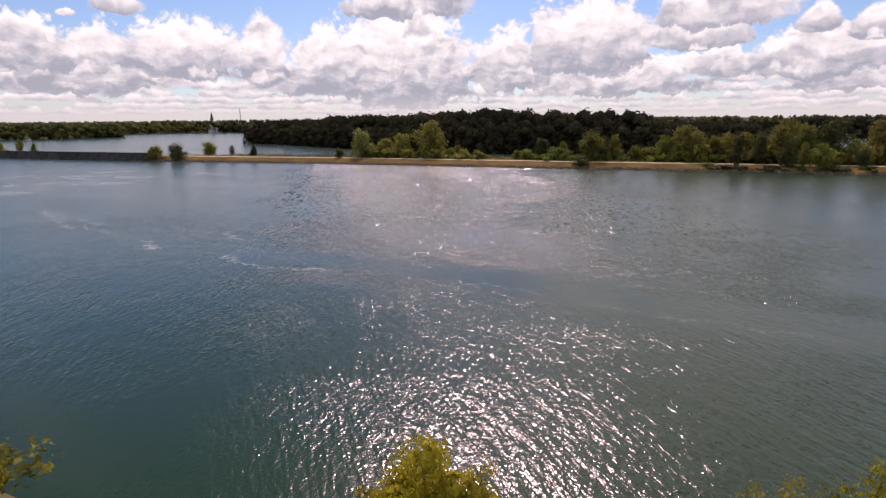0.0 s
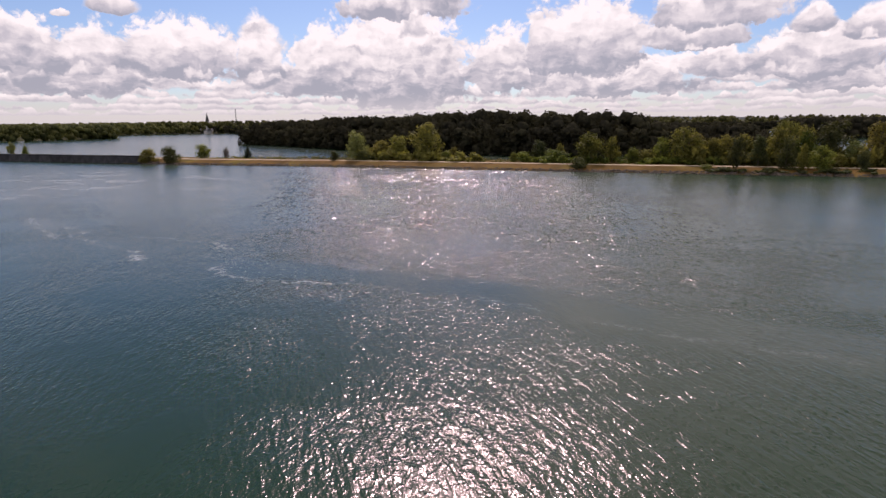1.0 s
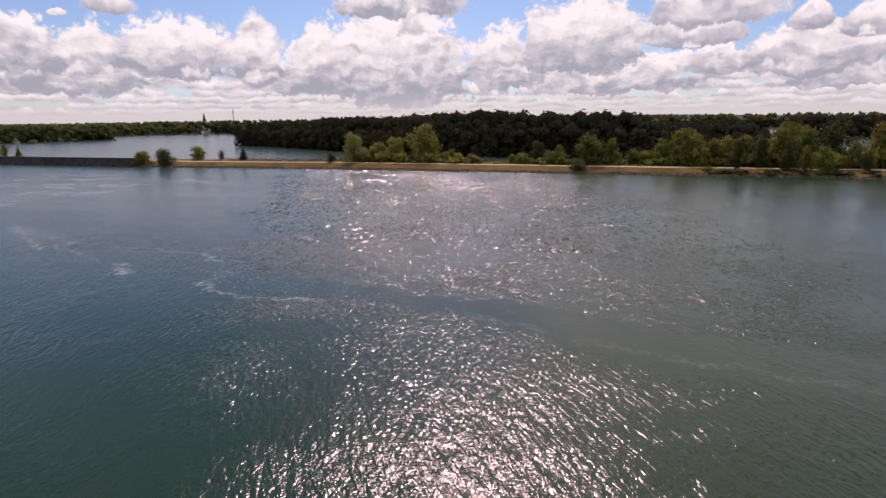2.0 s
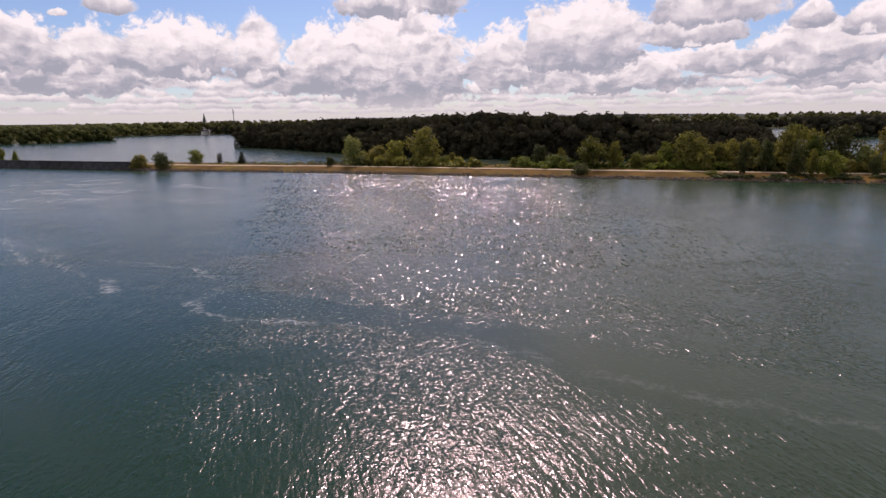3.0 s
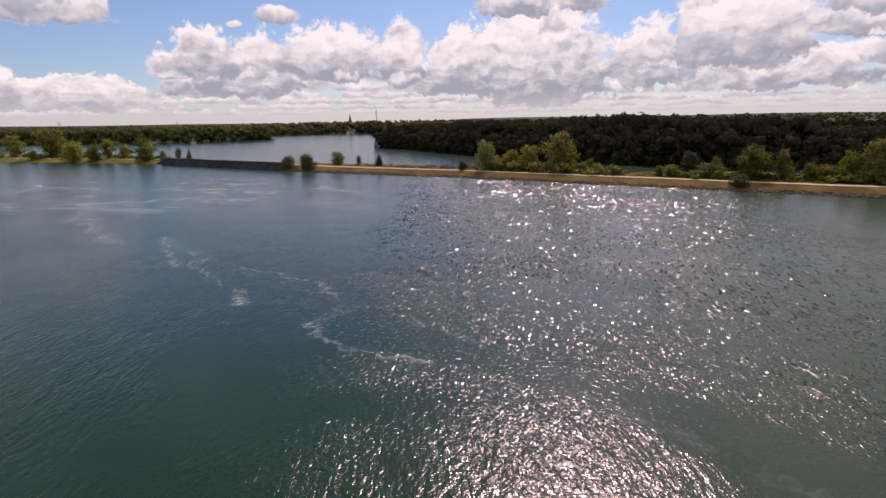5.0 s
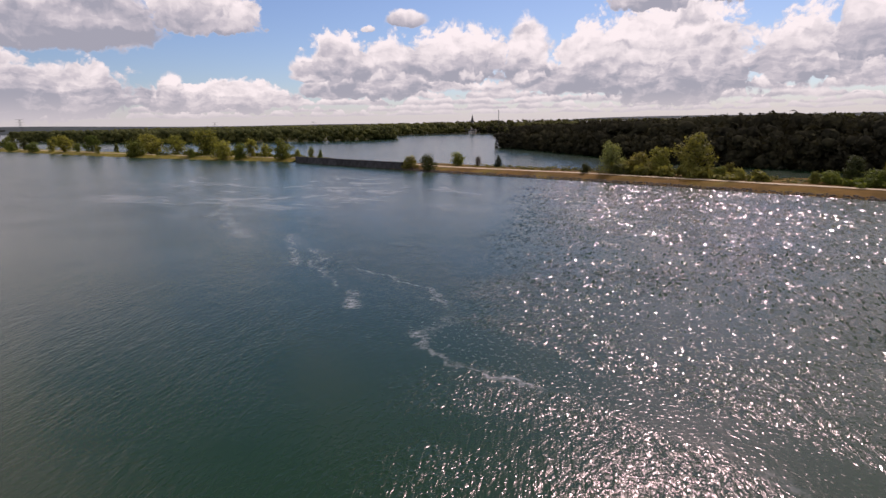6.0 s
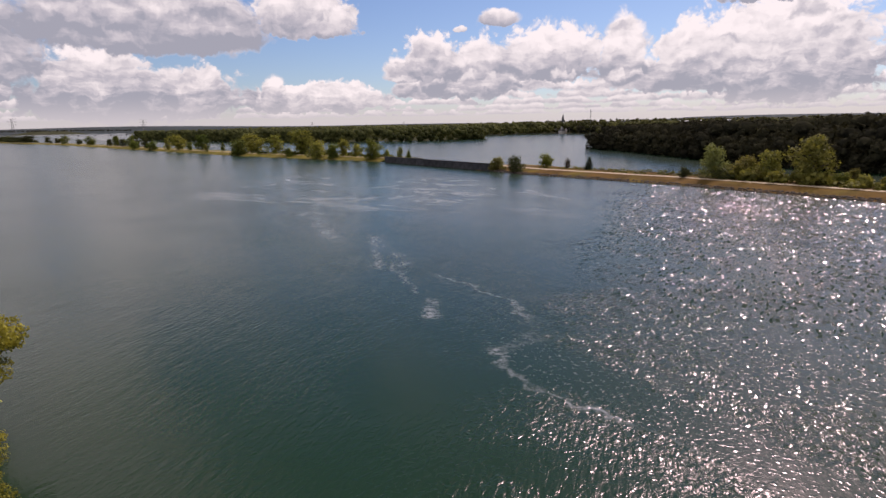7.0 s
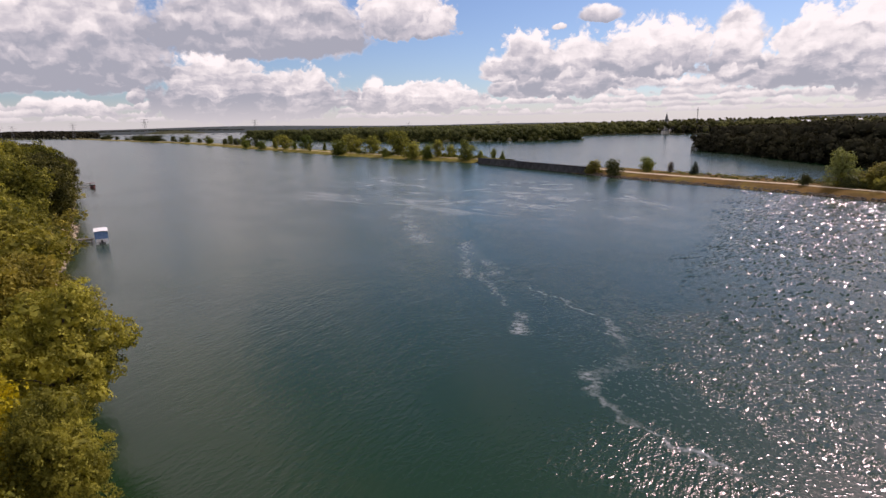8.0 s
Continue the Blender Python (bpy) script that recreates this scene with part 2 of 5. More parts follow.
def water_material():
    m, n = material("river_water")
    co = n.add("ShaderNodeNewGeometry").outputs["Position"]
    seat = n.add("ShaderNodeSeparateXYZ", {0: co}).outputs

    def from_line(pos, a, c):
        """How far a place lies from the stretch between two points."""
        d = (c[0] - a[0], c[1] - a[1], 0)
        rel = n.vec("SUBTRACT", pos, (a[0], a[1], 0))
        along = n.math("MULTIPLY", n.vec("DOT_PRODUCT", rel, d, out=1), 1 / (d[0] ** 2 + d[1] ** 2), clamp=True)
        sc = n.add("ShaderNodeVectorMath", {0: d}, operation="SCALE")
        n.put(sc.inputs["Scale"], along)
        return n.vec("LENGTH", n.vec("SUBTRACT", rel, sc.outputs[0]), out=1)

    lane = n.noise(n.vec("MULTIPLY", co, (0.010, 0.022, 0)), 1.0, 4.0, 0.55, 0.6)
    patch = n.noise(n.vec("MULTIPLY", co, (0.045, 0.07, 0)), 1.0, 4.0, 0.55, 0.8)
    reach = n.math("ADD", seat[1], n.math("MULTIPLY", seat[0], 0.3))
    wind = n.math("MULTIPLY", n.span(lane, 0.30, 0.70, 0.55, 1.2), n.span(patch, 0.34, 0.64, 0.45, 1.25))
    # slack green water along the near shore, ruffled water in the stream, shelter towards the far bank downstream
    slack = n.math("ADD", seat[0], n.math("MULTIPLY", n.math("SUBTRACT", patch, 0.5), 16.0))
    slack = n.math("ADD", slack, n.math("MULTIPLY", n.math("MAXIMUM", n.math("SUBTRACT", seat[1], 60.0), 0.0), 0.24))
    slack = n.math("SUBTRACT", slack, n.math("MULTIPLY", n.math("MAXIMUM", n.math("SUBTRACT", 41.0, seat[1]), 0.0), 1.0))
    ruffle = n.math("MULTIPLY", wind, n.math("MAXIMUM", n.span(slack, -24.0, -9.0, 0.46, 1.0), n.span(reach, 235.0, 265.0, 0.0, 0.34)))
    ruffle = n.math("MULTIPLY", ruffle, n.span(seat[0], 26.0, 80.0, 1.0, 0.46))
    # the band of short chop
    bent = n.vec("MULTIPLY", n.vec("ADD", co, n.vec("MULTIPLY", n.vec("SUBTRACT", n.noise(co, 0.12, 4.0, 0.6, out=1), (0.5, 0.5, 0.5)), (6, 6, 0))), (1, 1, 0))
    band = 0.0
    for a, c, wide in BAND:
        band = n.math("MAXIMUM", n.span(from_line(bent, a, c), wide * 1.3, wide * 0.5), band)

    def crests(turn, across, along, detail):
        mp = n.add("ShaderNodeMapping", {"Vector": co, "Rotation": (0, 0, radians(turn)), "Scale": (across, along, 1.0)}, vector_type="TEXTURE")
        return n.noise(mp.outputs[0], 1.0, detail, 0.5, 0.5)

    swell = crests(28, 2.6, 6.0, 2.0)
    chop_a = crests(15, 0.42, 2.1, 3.0)
    chop_b = crests(-17, 0.46, 1.9, 3.0)
    ridge = crests(27, 0.75, 4.2, 2.0)
    small = n.noise(n.vec("MULTIPLY", co, (2.8, 2.4, 0)), 1.0, 2.0, 0.5)
    fine = n.noise(n.vec("MULTIPLY", co, (6.5, 6.0, 0)), 1.0, 1.0, 0.5)
    short = n.span(reach, 18.0, 75.0, 1.0, 0.06)
    middle = n.span(reach, 55.0, 120.0, 1.0, 0.5)
    # sharp little crests, few and steep
    crest_at = n.add("ShaderNodeMapping", {"Vector": co, "Rotation": (0, 0, radians(8)), "Scale": (0.44, 0.38, 1.0)}, vector_type="TEXTURE").outputs[0]
    spike = n.math("MAXIMUM", n.math("SUBTRACT", n.noise(crest_at, 1.0, 1.0, 0.5), 0.55), 0.0)
    h = 0.0
    calm = n.math("SUBTRACT", 1.0, n.math("MULTIPLY", band, 0.8))
    ruffle = n.math("MULTIPLY", ruffle, n.math("SUBTRACT", 1.0, n.math("MULTIPLY", band, 0.6)))
    for layer, much in ((spike, n.math("MULTIPLY", n.math("MULTIPLY", n.span(reach, 30.0, 80.0, 0.12, 0.36), n.span(reach, 85.0, 140.0, 1.0, 0.55)), n.span(reach, 235.0, 255.0, 1.0, 0.3))), (swell, n.span(reach, 25.0, 130.0, 0.16, 0.24)), (ridge, n.math("MULTIPLY", short, 0.13)), (chop_a, n.math("MULTIPLY", n.math("MULTIPLY", middle, calm), 0.155)), (chop_b, n.math("MULTIPLY", n.math("MULTIPLY", middle, calm), 0.095)), (small, n.math("MULTIPLY", n.math("ADD", short, n.math("MULTIPLY", band, 0.5)), 0.062)), (fine, n.math("MULTIPLY", short, 0.026))):
        h = n.math("ADD", n.math("MULTIPLY", n.math("SUBTRACT", layer, 0.0 if layer == spike else 0.5), much), h)
    b = n.add("ShaderNodeBump", {"Height": n.math("MULTIPLY", h, n.math("MULTIPLY", ruffle, n.span(reach, 40.0, 85.0, 0.80, 1.0))), "Distance": 1.0, "Strength": 1.0})
    # single steep faces of ripples, each tilted its own way, that catch the sun
    stage = n.math("ADD", reach, n.math("MULTIPLY", n.math("SUBTRACT", patch, 0.5), 40.0))
    fx, fy = 7.0, 4.0
    for bound, less_x, less_y in ((58.0, 1.8, 1.9), (85.0, 1.7, 1.1), (150.0, 1.2, 0.5)):
        past = n.math("GREATER_THAN", stage, bound)
        fx = n.math("SUBTRACT", fx, n.math("MULTIPLY", past, less_x))
        fy = n.math("SUBTRACT", fy, n.math("MULTIPLY", past, less_y))
    cell_at = n.vec("MULTIPLY", n.vec("ADD", co, n.vec("MULTIPLY", n.noise(co, 0.8, 2.0, 0.5, out=1), (0.7, 0.7, 0))), n.add("ShaderNodeCombineXYZ", {0: fx, 1: fy, 2: 0.0}).outputs[0])
    cell = n.add("ShaderNodeTexVoronoi", {"Vector": cell_at, "Scale": 1.0}, voronoi_dimensions="2D", feature="F1").outputs["Color"]
    rgb = n.add("ShaderNodeSeparateColor", {0: cell}).outputs
    some = n.math("MULTIPLY", n.math("GREATER_THAN", n.math("ADD", rgb[2], n.span(reach, 80.0, 150.0, 0.0, 0.18)), n.span(wind, 0.35, 1.2, 0.88, 0.60)), n.span(reach, 45.0, 100.0, 0.25, 1.0))
    some = n.math("MULTIPLY", some, n.span(reach, 236.0, 244.0, 1.0, 0.0))
    some = n.math("MULTIPLY", some, n.math("MULTIPLY", n.span(slack, -28.0, -12.0), n.math("MULTIPLY", n.span(seat[0], 22.0, 60.0, 1.0, 0.12), n.math("SUBTRACT", 1.0, band))))
    tilt = n.add("ShaderNodeCombineXYZ", {0: n.math("MULTIPLY", n.math("SUBTRACT", rgb[0], 0.5), n.math("MULTIPLY", some, 0.56)), 1: n.math("MULTIPLY", n.math("SUBTRACT", rgb[1], 0.85), n.math("MULTIPLY", some, 0.56)), 2: 0.0}).outputs[0]
    normal = n.vec("NORMALIZE", n.vec("ADD", b.outputs[0], tilt))
    deep = n.mix(n.span(lane, 0.35, 0.65), (0.0085, 0.0300, 0.0100), (0.0090, 0.0300, 0.0150))
    # foam
    warp = n.vec("MULTIPLY", n.vec("SUBTRACT", n.noise(co, 0.11, 4.0, 0.6, out=1), (0.5, 0.5, 0.5)), (5, 5, 0))
    curl = n.vec("MULTIPLY", n.vec("SUBTRACT", n.noise(co, 0.42, 3.0, 0.6, out=1), (0.5, 0.5, 0.5)), (3.4, 3.4, 0))
    pos = n.vec("MULTIPLY", n.vec("ADD", n.vec("ADD", co, warp), curl), (1, 1, 0))
    total = 0.0
    for a, c, wide, much in FOAM:
        total = n.math("MAXIMUM", n.span(from_line(pos, a, c), wide * 1.6, 0.0, 0.0, much * 0.9), total)
    # faint wisps drawn out below the weir
    area = n.vec("LENGTH", n.vec("MULTIPLY", n.vec("SUBTRACT", pos, (-140, 175, 0)), (1 / 125.0, 1 / 80.0, 0)), out=1)
    wmap = n.add("ShaderNodeMapping", {"Vector": pos, "Rotation": (0, 0, radians(28)), "Scale": (0.034, 0.070, 0.0)}, vector_type="POINT")
    wisp = n.math("MULTIPLY", n.span(area, 1.0, 0.4), n.span(n.noise(wmap.outputs[0], 1.0, 5.0, 0.62, 2.2), 0.47, 0.66, 0.0, 0.75))
    speckle = n.noise(n.vec("MULTIPLY", co, (1.6, 1.6, 0)), 1.0, 5.0, 0.7)
    foam = n.math("MULTIPLY", total, n.math("MULTIPLY", n.span(speckle, 0.36, 0.64), n.span(n.noise(co, 0.22, 3.0, 0.6), 0.34, 0.60, 0.25, 1.0)), clamp=True)
    foam = n.math("MAXIMUM", foam, n.math("MULTIPLY", wisp, n.span(speckle, 0.30, 0.62, 0.35, 1.0)))
    # small broken bubbles in the choppy band
    bubbles = n.span(n.noise(n.vec("MULTIPLY", co, (2.2, 1.7, 0)), 1.0, 3.0, 0.65), 0.56, 0.68)
    foam = n.math("MAXIMUM", foam, n.math("MULTIPLY", n.math("MULTIPLY", band, bubbles), n.span(seat[0], -24.0, 5.0, 0.55, 0.08)))
    rough = n.math("ADD", n.span(reach, 28.0, 85.0, 0.175, 0.215), n.span(reach, 110.0, 210.0, 0.0, 0.05))
    rough = n.math("MULTIPLY", rough, n.math("MULTIPLY", n.span(seat[0], 30.0, 80.0, 1.0, 0.95), n.span(reach, 238.0, 260.0, 1.0, 0.7)))
    rough = n.math("SUBTRACT", rough, n.math("MULTIPLY", some, n.span(reach, 60.0, 120.0, 0.08, 0.12)))
    p = n.add("ShaderNodeBsdfPrincipled", {"Base Color": deep, "Roughness": rough, "IOR": 1.333, "Specular Tint": (1.0, 0.71, 0.73, 1.0), "Normal": normal})
    f = n.add("ShaderNodeBsdfDiffuse", {"Color": (0.42, 0.45, 0.46, 1)})
    mixed = n.add("ShaderNodeMixShader", {0: n.math("MULTIPLY", foam, 0.44), 1: p.outputs[0], 2: f.outputs[0]})
    finish(n, mixed.outputs[0])
    return m


M_WATER = water_material()
def grass_material():
    """Dry bank grass: tawny to the east, greener to the west, with bare patches and tufts."""
    m, n = material("dry_grass")
    co = n.add("ShaderNodeNewGeometry").outputs["Position"]
    broad = n.noise(co, 0.13, 5.0, 0.6)
    tuft = n.noise(co, 1.3, 5.0, 0.65)
    fac = n.math("ADD", n.span(broad, 0.32, 0.68, 0.0, 0.6), n.math("MULTIPLY", tuft, 0.45), clamp=True)
    tawny = n.mix(fac, (0.054, 0.035, 0.008), (0.160, 0.092, 0.023))
    green = n.mix(fac, (0.075, 0.068, 0.012), (0.215, 0.185, 0.034))
    east = n.add("ShaderNodeSeparateXYZ", {0: co}).outputs[0]
    blend = n.math("ADD", n.span(east, -120.0, -260.0, 0.0, 0.9), n.span(n.noise(co, 0.05, 3.0, 0.5), 0.48, 0.66, 0.0, 0.5), clamp=True)
    bare = n.span(n.noise(co, 0.34, 4.0, 0.6), 0.60, 0.70)
    col = n.mix(n.math("MULTIPLY", bare, 0.6), n.mix(blend, tawny, green), (0.115, 0.075, 0.045))
    b = n.add("ShaderNodeBump", {"Height": n.math("ADD", broad, tuft), "Distance": 0.15, "Strength": 0.8})
    p = n.add("ShaderNodeBsdfPrincipled", {"Base Color": col, "Roughness": 0.92, "Specular IOR Level": 0.05, "Normal": b.outputs[0]})
    finish(n, p.outputs[0])
    return m


M_DRY_GRASS = grass_material()
M_TRACK = surface("dirt_track", (0.36, 0.29, 0.19), (0.55, 0.46, 0.33), 0.5, 0.95, 0, 0.03, 0.3, 0)
M_FLOOR = surface("woodland_floor", (0.030, 0.034, 0.016), (0.065, 0.066, 0.030), 0.05, 0.95, 0, 0.2, 0.4, 0)
M_SOIL = surface("bank_soil", (0.06, 0.05, 0.03), (0.15, 0.13, 0.06), 0.15, 0.95, 0, 0.1, 0.4, 0)
M_ROCK = surface("riprap_rock", (0.04, 0.034, 0.028), (0.14, 0.115, 0.09), 1.2, 0.9, 0, 0.05, 0.4, 0)
M_SANDSTONE = surface("tan_rock", (0.28, 0.21, 0.14), (0.50, 0.41, 0.30), 1.5, 0.9, 0, 0.04, 0.4, 0.2)
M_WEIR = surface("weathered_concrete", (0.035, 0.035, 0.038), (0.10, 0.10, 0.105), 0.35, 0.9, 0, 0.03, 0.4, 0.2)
M_BARK = surface("bark", (0.05, 0.04, 0.03), (0.15, 0.12, 0.09), 3.0, 0.9, 0, 0.03, 0.5)
L_GREEN = foliage("leaves_green", (0.050, 0.070, 0.014), (0.19, 0.215, 0.045), 0.45)
L_OLIVE = foliage("leaves_olive", (0.060, 0.064, 0.015), (0.225, 0.212, 0.055), 0.42)
# olive leaves lightened: the western trees' sidelight is put into the colour
L_WEST = foliage("leaves_light_green", (0.085, 0.095, 0.020), (0.35, 0.35, 0.075), 0.5)
L_SHORE = foliage("leaves_shore", (0.070, 0.076, 0.015), (0.41, 0.37, 0.062), 0.38, 0.34)
L_DEEP = foliage("leaves_deep_olive", (0.032, 0.033, 0.009), (0.14, 0.125, 0.028), 0.22, 0.25)
L_WILLOW = foliage("leaves_willow", (0.080, 0.100, 0.035), (0.22, 0.25, 0.090), 0.42)
L_DARK = foliage("leaves_dark", (0.030, 0.038, 0.014), (0.085, 0.095, 0.032), 0.3)
L_YELLOW = foliage("leaves_yellowing", (0.115, 0.096, 0.008), (0.55, 0.425, 0.018), 0.40, 0.32)
L_LIME = foliage("leaves_lime", (0.060, 0.062, 0.008), (0.40, 0.345, 0.024), 0.36, 0.30)
L_CONIFER = foliage("needles", (0.014, 0.026, 0.014), (0.040, 0.062, 0.032), 0.1)
L_FAR = foliage("far_foliage", (0.058, 0.064, 0.026), (0.170, 0.172, 0.060), 0.38, 0.4, 0.02)
# cloud shadow over the woods is put into this leaf colour
L_SHADOWED = foliage("dark_woods_foliage", (0.024, 0.023, 0.017), (0.048, 0.045, 0.026), 0.12, 0.25, 0.0)
M_BLUE = surface("blue_canvas", (0.06, 0.14, 0.34), (0.22, 0.33, 0.55), 2.0, 0.7, 0, 0.01, 0.3)
M_WHITE = surface("white_paint", (0.68, 0.68, 0.68), (0.82, 0.82, 0.82), 1.5, 0.5, 0, 0.005, 0.2)
M_ALU = surface("aluminium", (0.45, 0.46, 0.48), (0.62, 0.63, 0.65), 2.0, 0.35, 0.9, 0.004, 0.3)
M_RED = surface("red_hull", (0.10, 0.012, 0.014), (0.20, 0.025, 0.022), 2.0, 0.4, 0, 0.004, 0.2)
M_BLACK = surface("dark_fittings", (0.02, 0.02, 0.022), (0.05, 0.05, 0.055), 2.0, 0.6, 0, 0.005, 0.3)
M_PLANK = surface("grey_plank", (0.13, 0.11, 0.09), (0.30, 0.27, 0.23), 2.5, 0.85, 0, 0.01, 0.4)
M_STONE = surface("pale_stone", (0.42, 0.40, 0.36), (0.62, 0.60, 0.56), 0.3, 0.85, 0, 0.03, 0.3)
M_ROOF = surface("grey_roof", (0.04, 0.04, 0.045), (0.08, 0.08, 0.085), 0.4, 0.7, 0, 0.02, 0.3)
M_STEEL = surface("galvanised_steel", (0.10, 0.10, 0.11), (0.20, 0.20, 0.21), 0.5, 0.6, 0.4, 0.01, 0.3)
# distance haze is mixed into the hillside colour as blue-grey
M_HILL = surface("far_hillside", (0.036, 0.046, 0.046), (0.052, 0.064, 0.064), 0.003, 0.95, 0, 0.5, 0.3, 0)


# ---- mesh helpers ----
def mesh_of(name, verts, faces, mat, smooth=False):
    me = bpy.data.meshes.new(name)
    verts = np.asarray(verts, dtype=np.float32)
    if isinstance(faces, np.ndarray):
        k = faces.shape[1]
        me.vertices.add(len(verts))
        me.vertices.foreach_set("co", verts.ravel())
        me.loops.add(faces.size)
        me.loops.foreach_set("vertex_index", faces.astype(np.int32).ravel())
        me.polygons.add(len(faces))
        me.polygons.foreach_set("loop_start", np.arange(0, faces.size, k, dtype=np.int32))
        me.update(calc_edges=True)
    else:
        me.from_pydata([tuple(map(float, v)) for v in verts], [], faces)
    if smooth:
        me.polygons.foreach_set("use_smooth", np.ones(len(me.polygons), dtype=bool))
    me.materials.append(mat)
    me.validate()
    return me


def under(ob, parent):
    ob.parent = parent
    return ob


def box_mesh(name, sx, sy, sz, mat, bevel=0.0, z0=0.0):
    bm = bmesh.new()
    bmesh.ops.create_cube(bm, size=1.0)
    bmesh.ops.scale(bm, vec=(sx, sy, sz), verts=bm.verts)
    bmesh.ops.translate(bm, vec=(0, 0, z0 + sz / 2), verts=bm.verts)
    if bevel:
        bmesh.ops.bevel(bm, geom=bm.edges[:], offset=bevel, segments=2, affect="EDGES")
    me = bpy.data.meshes.new(name)
    bm.to_mesh(me)
    bm.free()
    me.materials.append(mat)
    return me


def tube(points, radii, sides=7):
    """Vertices and quads of a tapered tube along points."""
    pts = np.asarray(points, float)
    vs, fs = [], []
    for i, p in enumerate(pts):
        d = pts[min(i + 1, len(pts) - 1)] - pts[max(i - 1, 0)]
        d = d / (np.linalg.norm(d) + 1e-9)
        a = np.cross(d, (0.31, 0.95, 0.05) if abs(d[2]) > 0.7 else (0, 0, 1))
        a /= np.linalg.norm(a) + 1e-9
        b = np.cross(d, a)
        for k in range(sides):
            t = 2 * math.pi * k / sides
            vs.append(p + radii[i] * (math.cos(t) * a + math.sin(t) * b))
        if i:
            o = (i - 1) * sides
            for k in range(sides):
                fs.append((o + k, o + (k + 1) % sides, o + sides + (k + 1) % sides, o + sides + k))
    return vs, fs


def join(pieces):
    vs, fs = [], []
    for v, f in pieces:
        o = len(vs)
        vs += list(v)
        fs += [tuple(i + o for i in q) for q in f]
    return vs, fs


def leaf_cloud(rng, centres, radii, count, size, squash=0.8, droop=0.0, shell=0.62, stray=0.16, order=1.0):
    """Count small bent leaves spread over the outer part of round clumps."""
    centres, radii = np.asarray(centres, float), np.asarray(radii, float)
    pick = rng.choice(len(centres), count, p=radii**2 / np.sum(radii**2))
    d = rng.normal(size=(count, 3))
    d /= np.linalg.norm(d, axis=1, keepdims=True)
    hollow = np.where(rng.random(count) < 0.72, shell, 0.25)
    r = radii[pick] * (hollow + (1 - hollow) * rng.random(count) ** 0.6) * (1 + stray * rng.normal(size=count))
    p = centres[pick] + d * r[:, None] * np.array((1, 1, squash))
    p[:, 2] -= droop * rng.random(count) * radii[pick]
    n = d * order + rng.normal(size=(count, 3)) * 0.65 + np.array((0, 0, 0.25 * order))
    n /= np.linalg.norm(n, axis=1, keepdims=True)
    a = np.cross(n, rng.normal(size=(count, 3)))
    a /= np.linalg.norm(a, axis=1, keepdims=True) + 1e-9
    b = np.cross(n, a)
    s = size * (0.6 + 0.8 * rng.random(count))[:, None]
    q = np.stack([p - a * s, p - b * s * 0.62 + n * s * 0.25, p + a * s, p + b * s * 0.62 + n * s * 0.25], axis=1).reshape(-1, 3)
    return q, np.arange(count * 4).reshape(-1, 4)


# ---- the lie of the land ----
# waterline of the embankment across the river, and of the near shore
FAR_SHORE = [(555, 20), (380, 78), (132, 165), (42, 196), (-42, 227), (-112, 246), (-134, 256), (-222, 288), (-241, 291), (-396, 307), (-640, 356), (-1033, 439), (-2372, 584), (-4200, 760)]
NEAR_SHORE = [(400, -62), (60, 0), (0, 13), (-24, 23.5), (-45, 30), (-75, 36), (-111, 42.6), (-142, 52), (-278, 86), (-340, 95), (-500, 88), (-900, 80), (-4200, 80)]


def offset(line, s):
    """The line moved s metres to the right of its own direction (negative: to the left)."""
    out = []
    for k in range(len(line)):
        a, b = Vector(line[max(k - 1, 0)]), Vector(line[min(k + 1, len(line) - 1)])
        d = (b - a).normalized()
        out.append((line[k][0] + d.y * s, line[k][1] - d.x * s))
    return out


def denser(line, step):
    out = []
    for a, b in zip(line, line[1:]):
        n = max(1, int(math.dist(a, b) / step))
        out += [(a[0] + (b[0] - a[0]) * i / n, a[1] + (b[1] - a[1]) * i / n) for i in range(n)]
    return out + [line[-1]]


def swept(name, line, profile, mat, wobble=0.0, skip=None, widen=None):
    """A strip of land: the profile (offset, height) carried along the line."""
    rows = [offset(line, s) for s, _ in profile]
    k = len(profile)
    vs = []
    for i in range(len(line)):
        for j, (s, z) in enumerate(profile):
            x, y = rows[j][i]
            if widen and s > 20:
                x, y = x + (x - line[i][0]) * widen(line[i][0]), y + (y - line[i][1]) * widen(line[i][0])
            wv = noise.noise((x * 0.09, y * 0.09, 3.1)) * wobble
            vs.append((x + wv, y + wv, z + wv * 0.18 * (0.3 < z)))
    fs = [(i * k + j, i * k + j + 1, (i + 1) * k + j + 1, (i + 1) * k + j) for i in range(len(line) - 1) for j in range(k - 1) if not (skip and skip(vs[i * k]))]
    return mesh_of(name, vs, fs, mat, True)


def inside(poly, x, y):
    hit = np.zeros(np.shape(x), dtype=bool)
    for (x0, y0), (x1, y1) in zip(poly, poly[1:] + poly[:1]):
        c = (y0 > y) != (y1 > y)
        hit ^= c & (x < (x1 - x0) * (y - y0) / (y1 - y0 + 1e-12) + x0)
    return hit


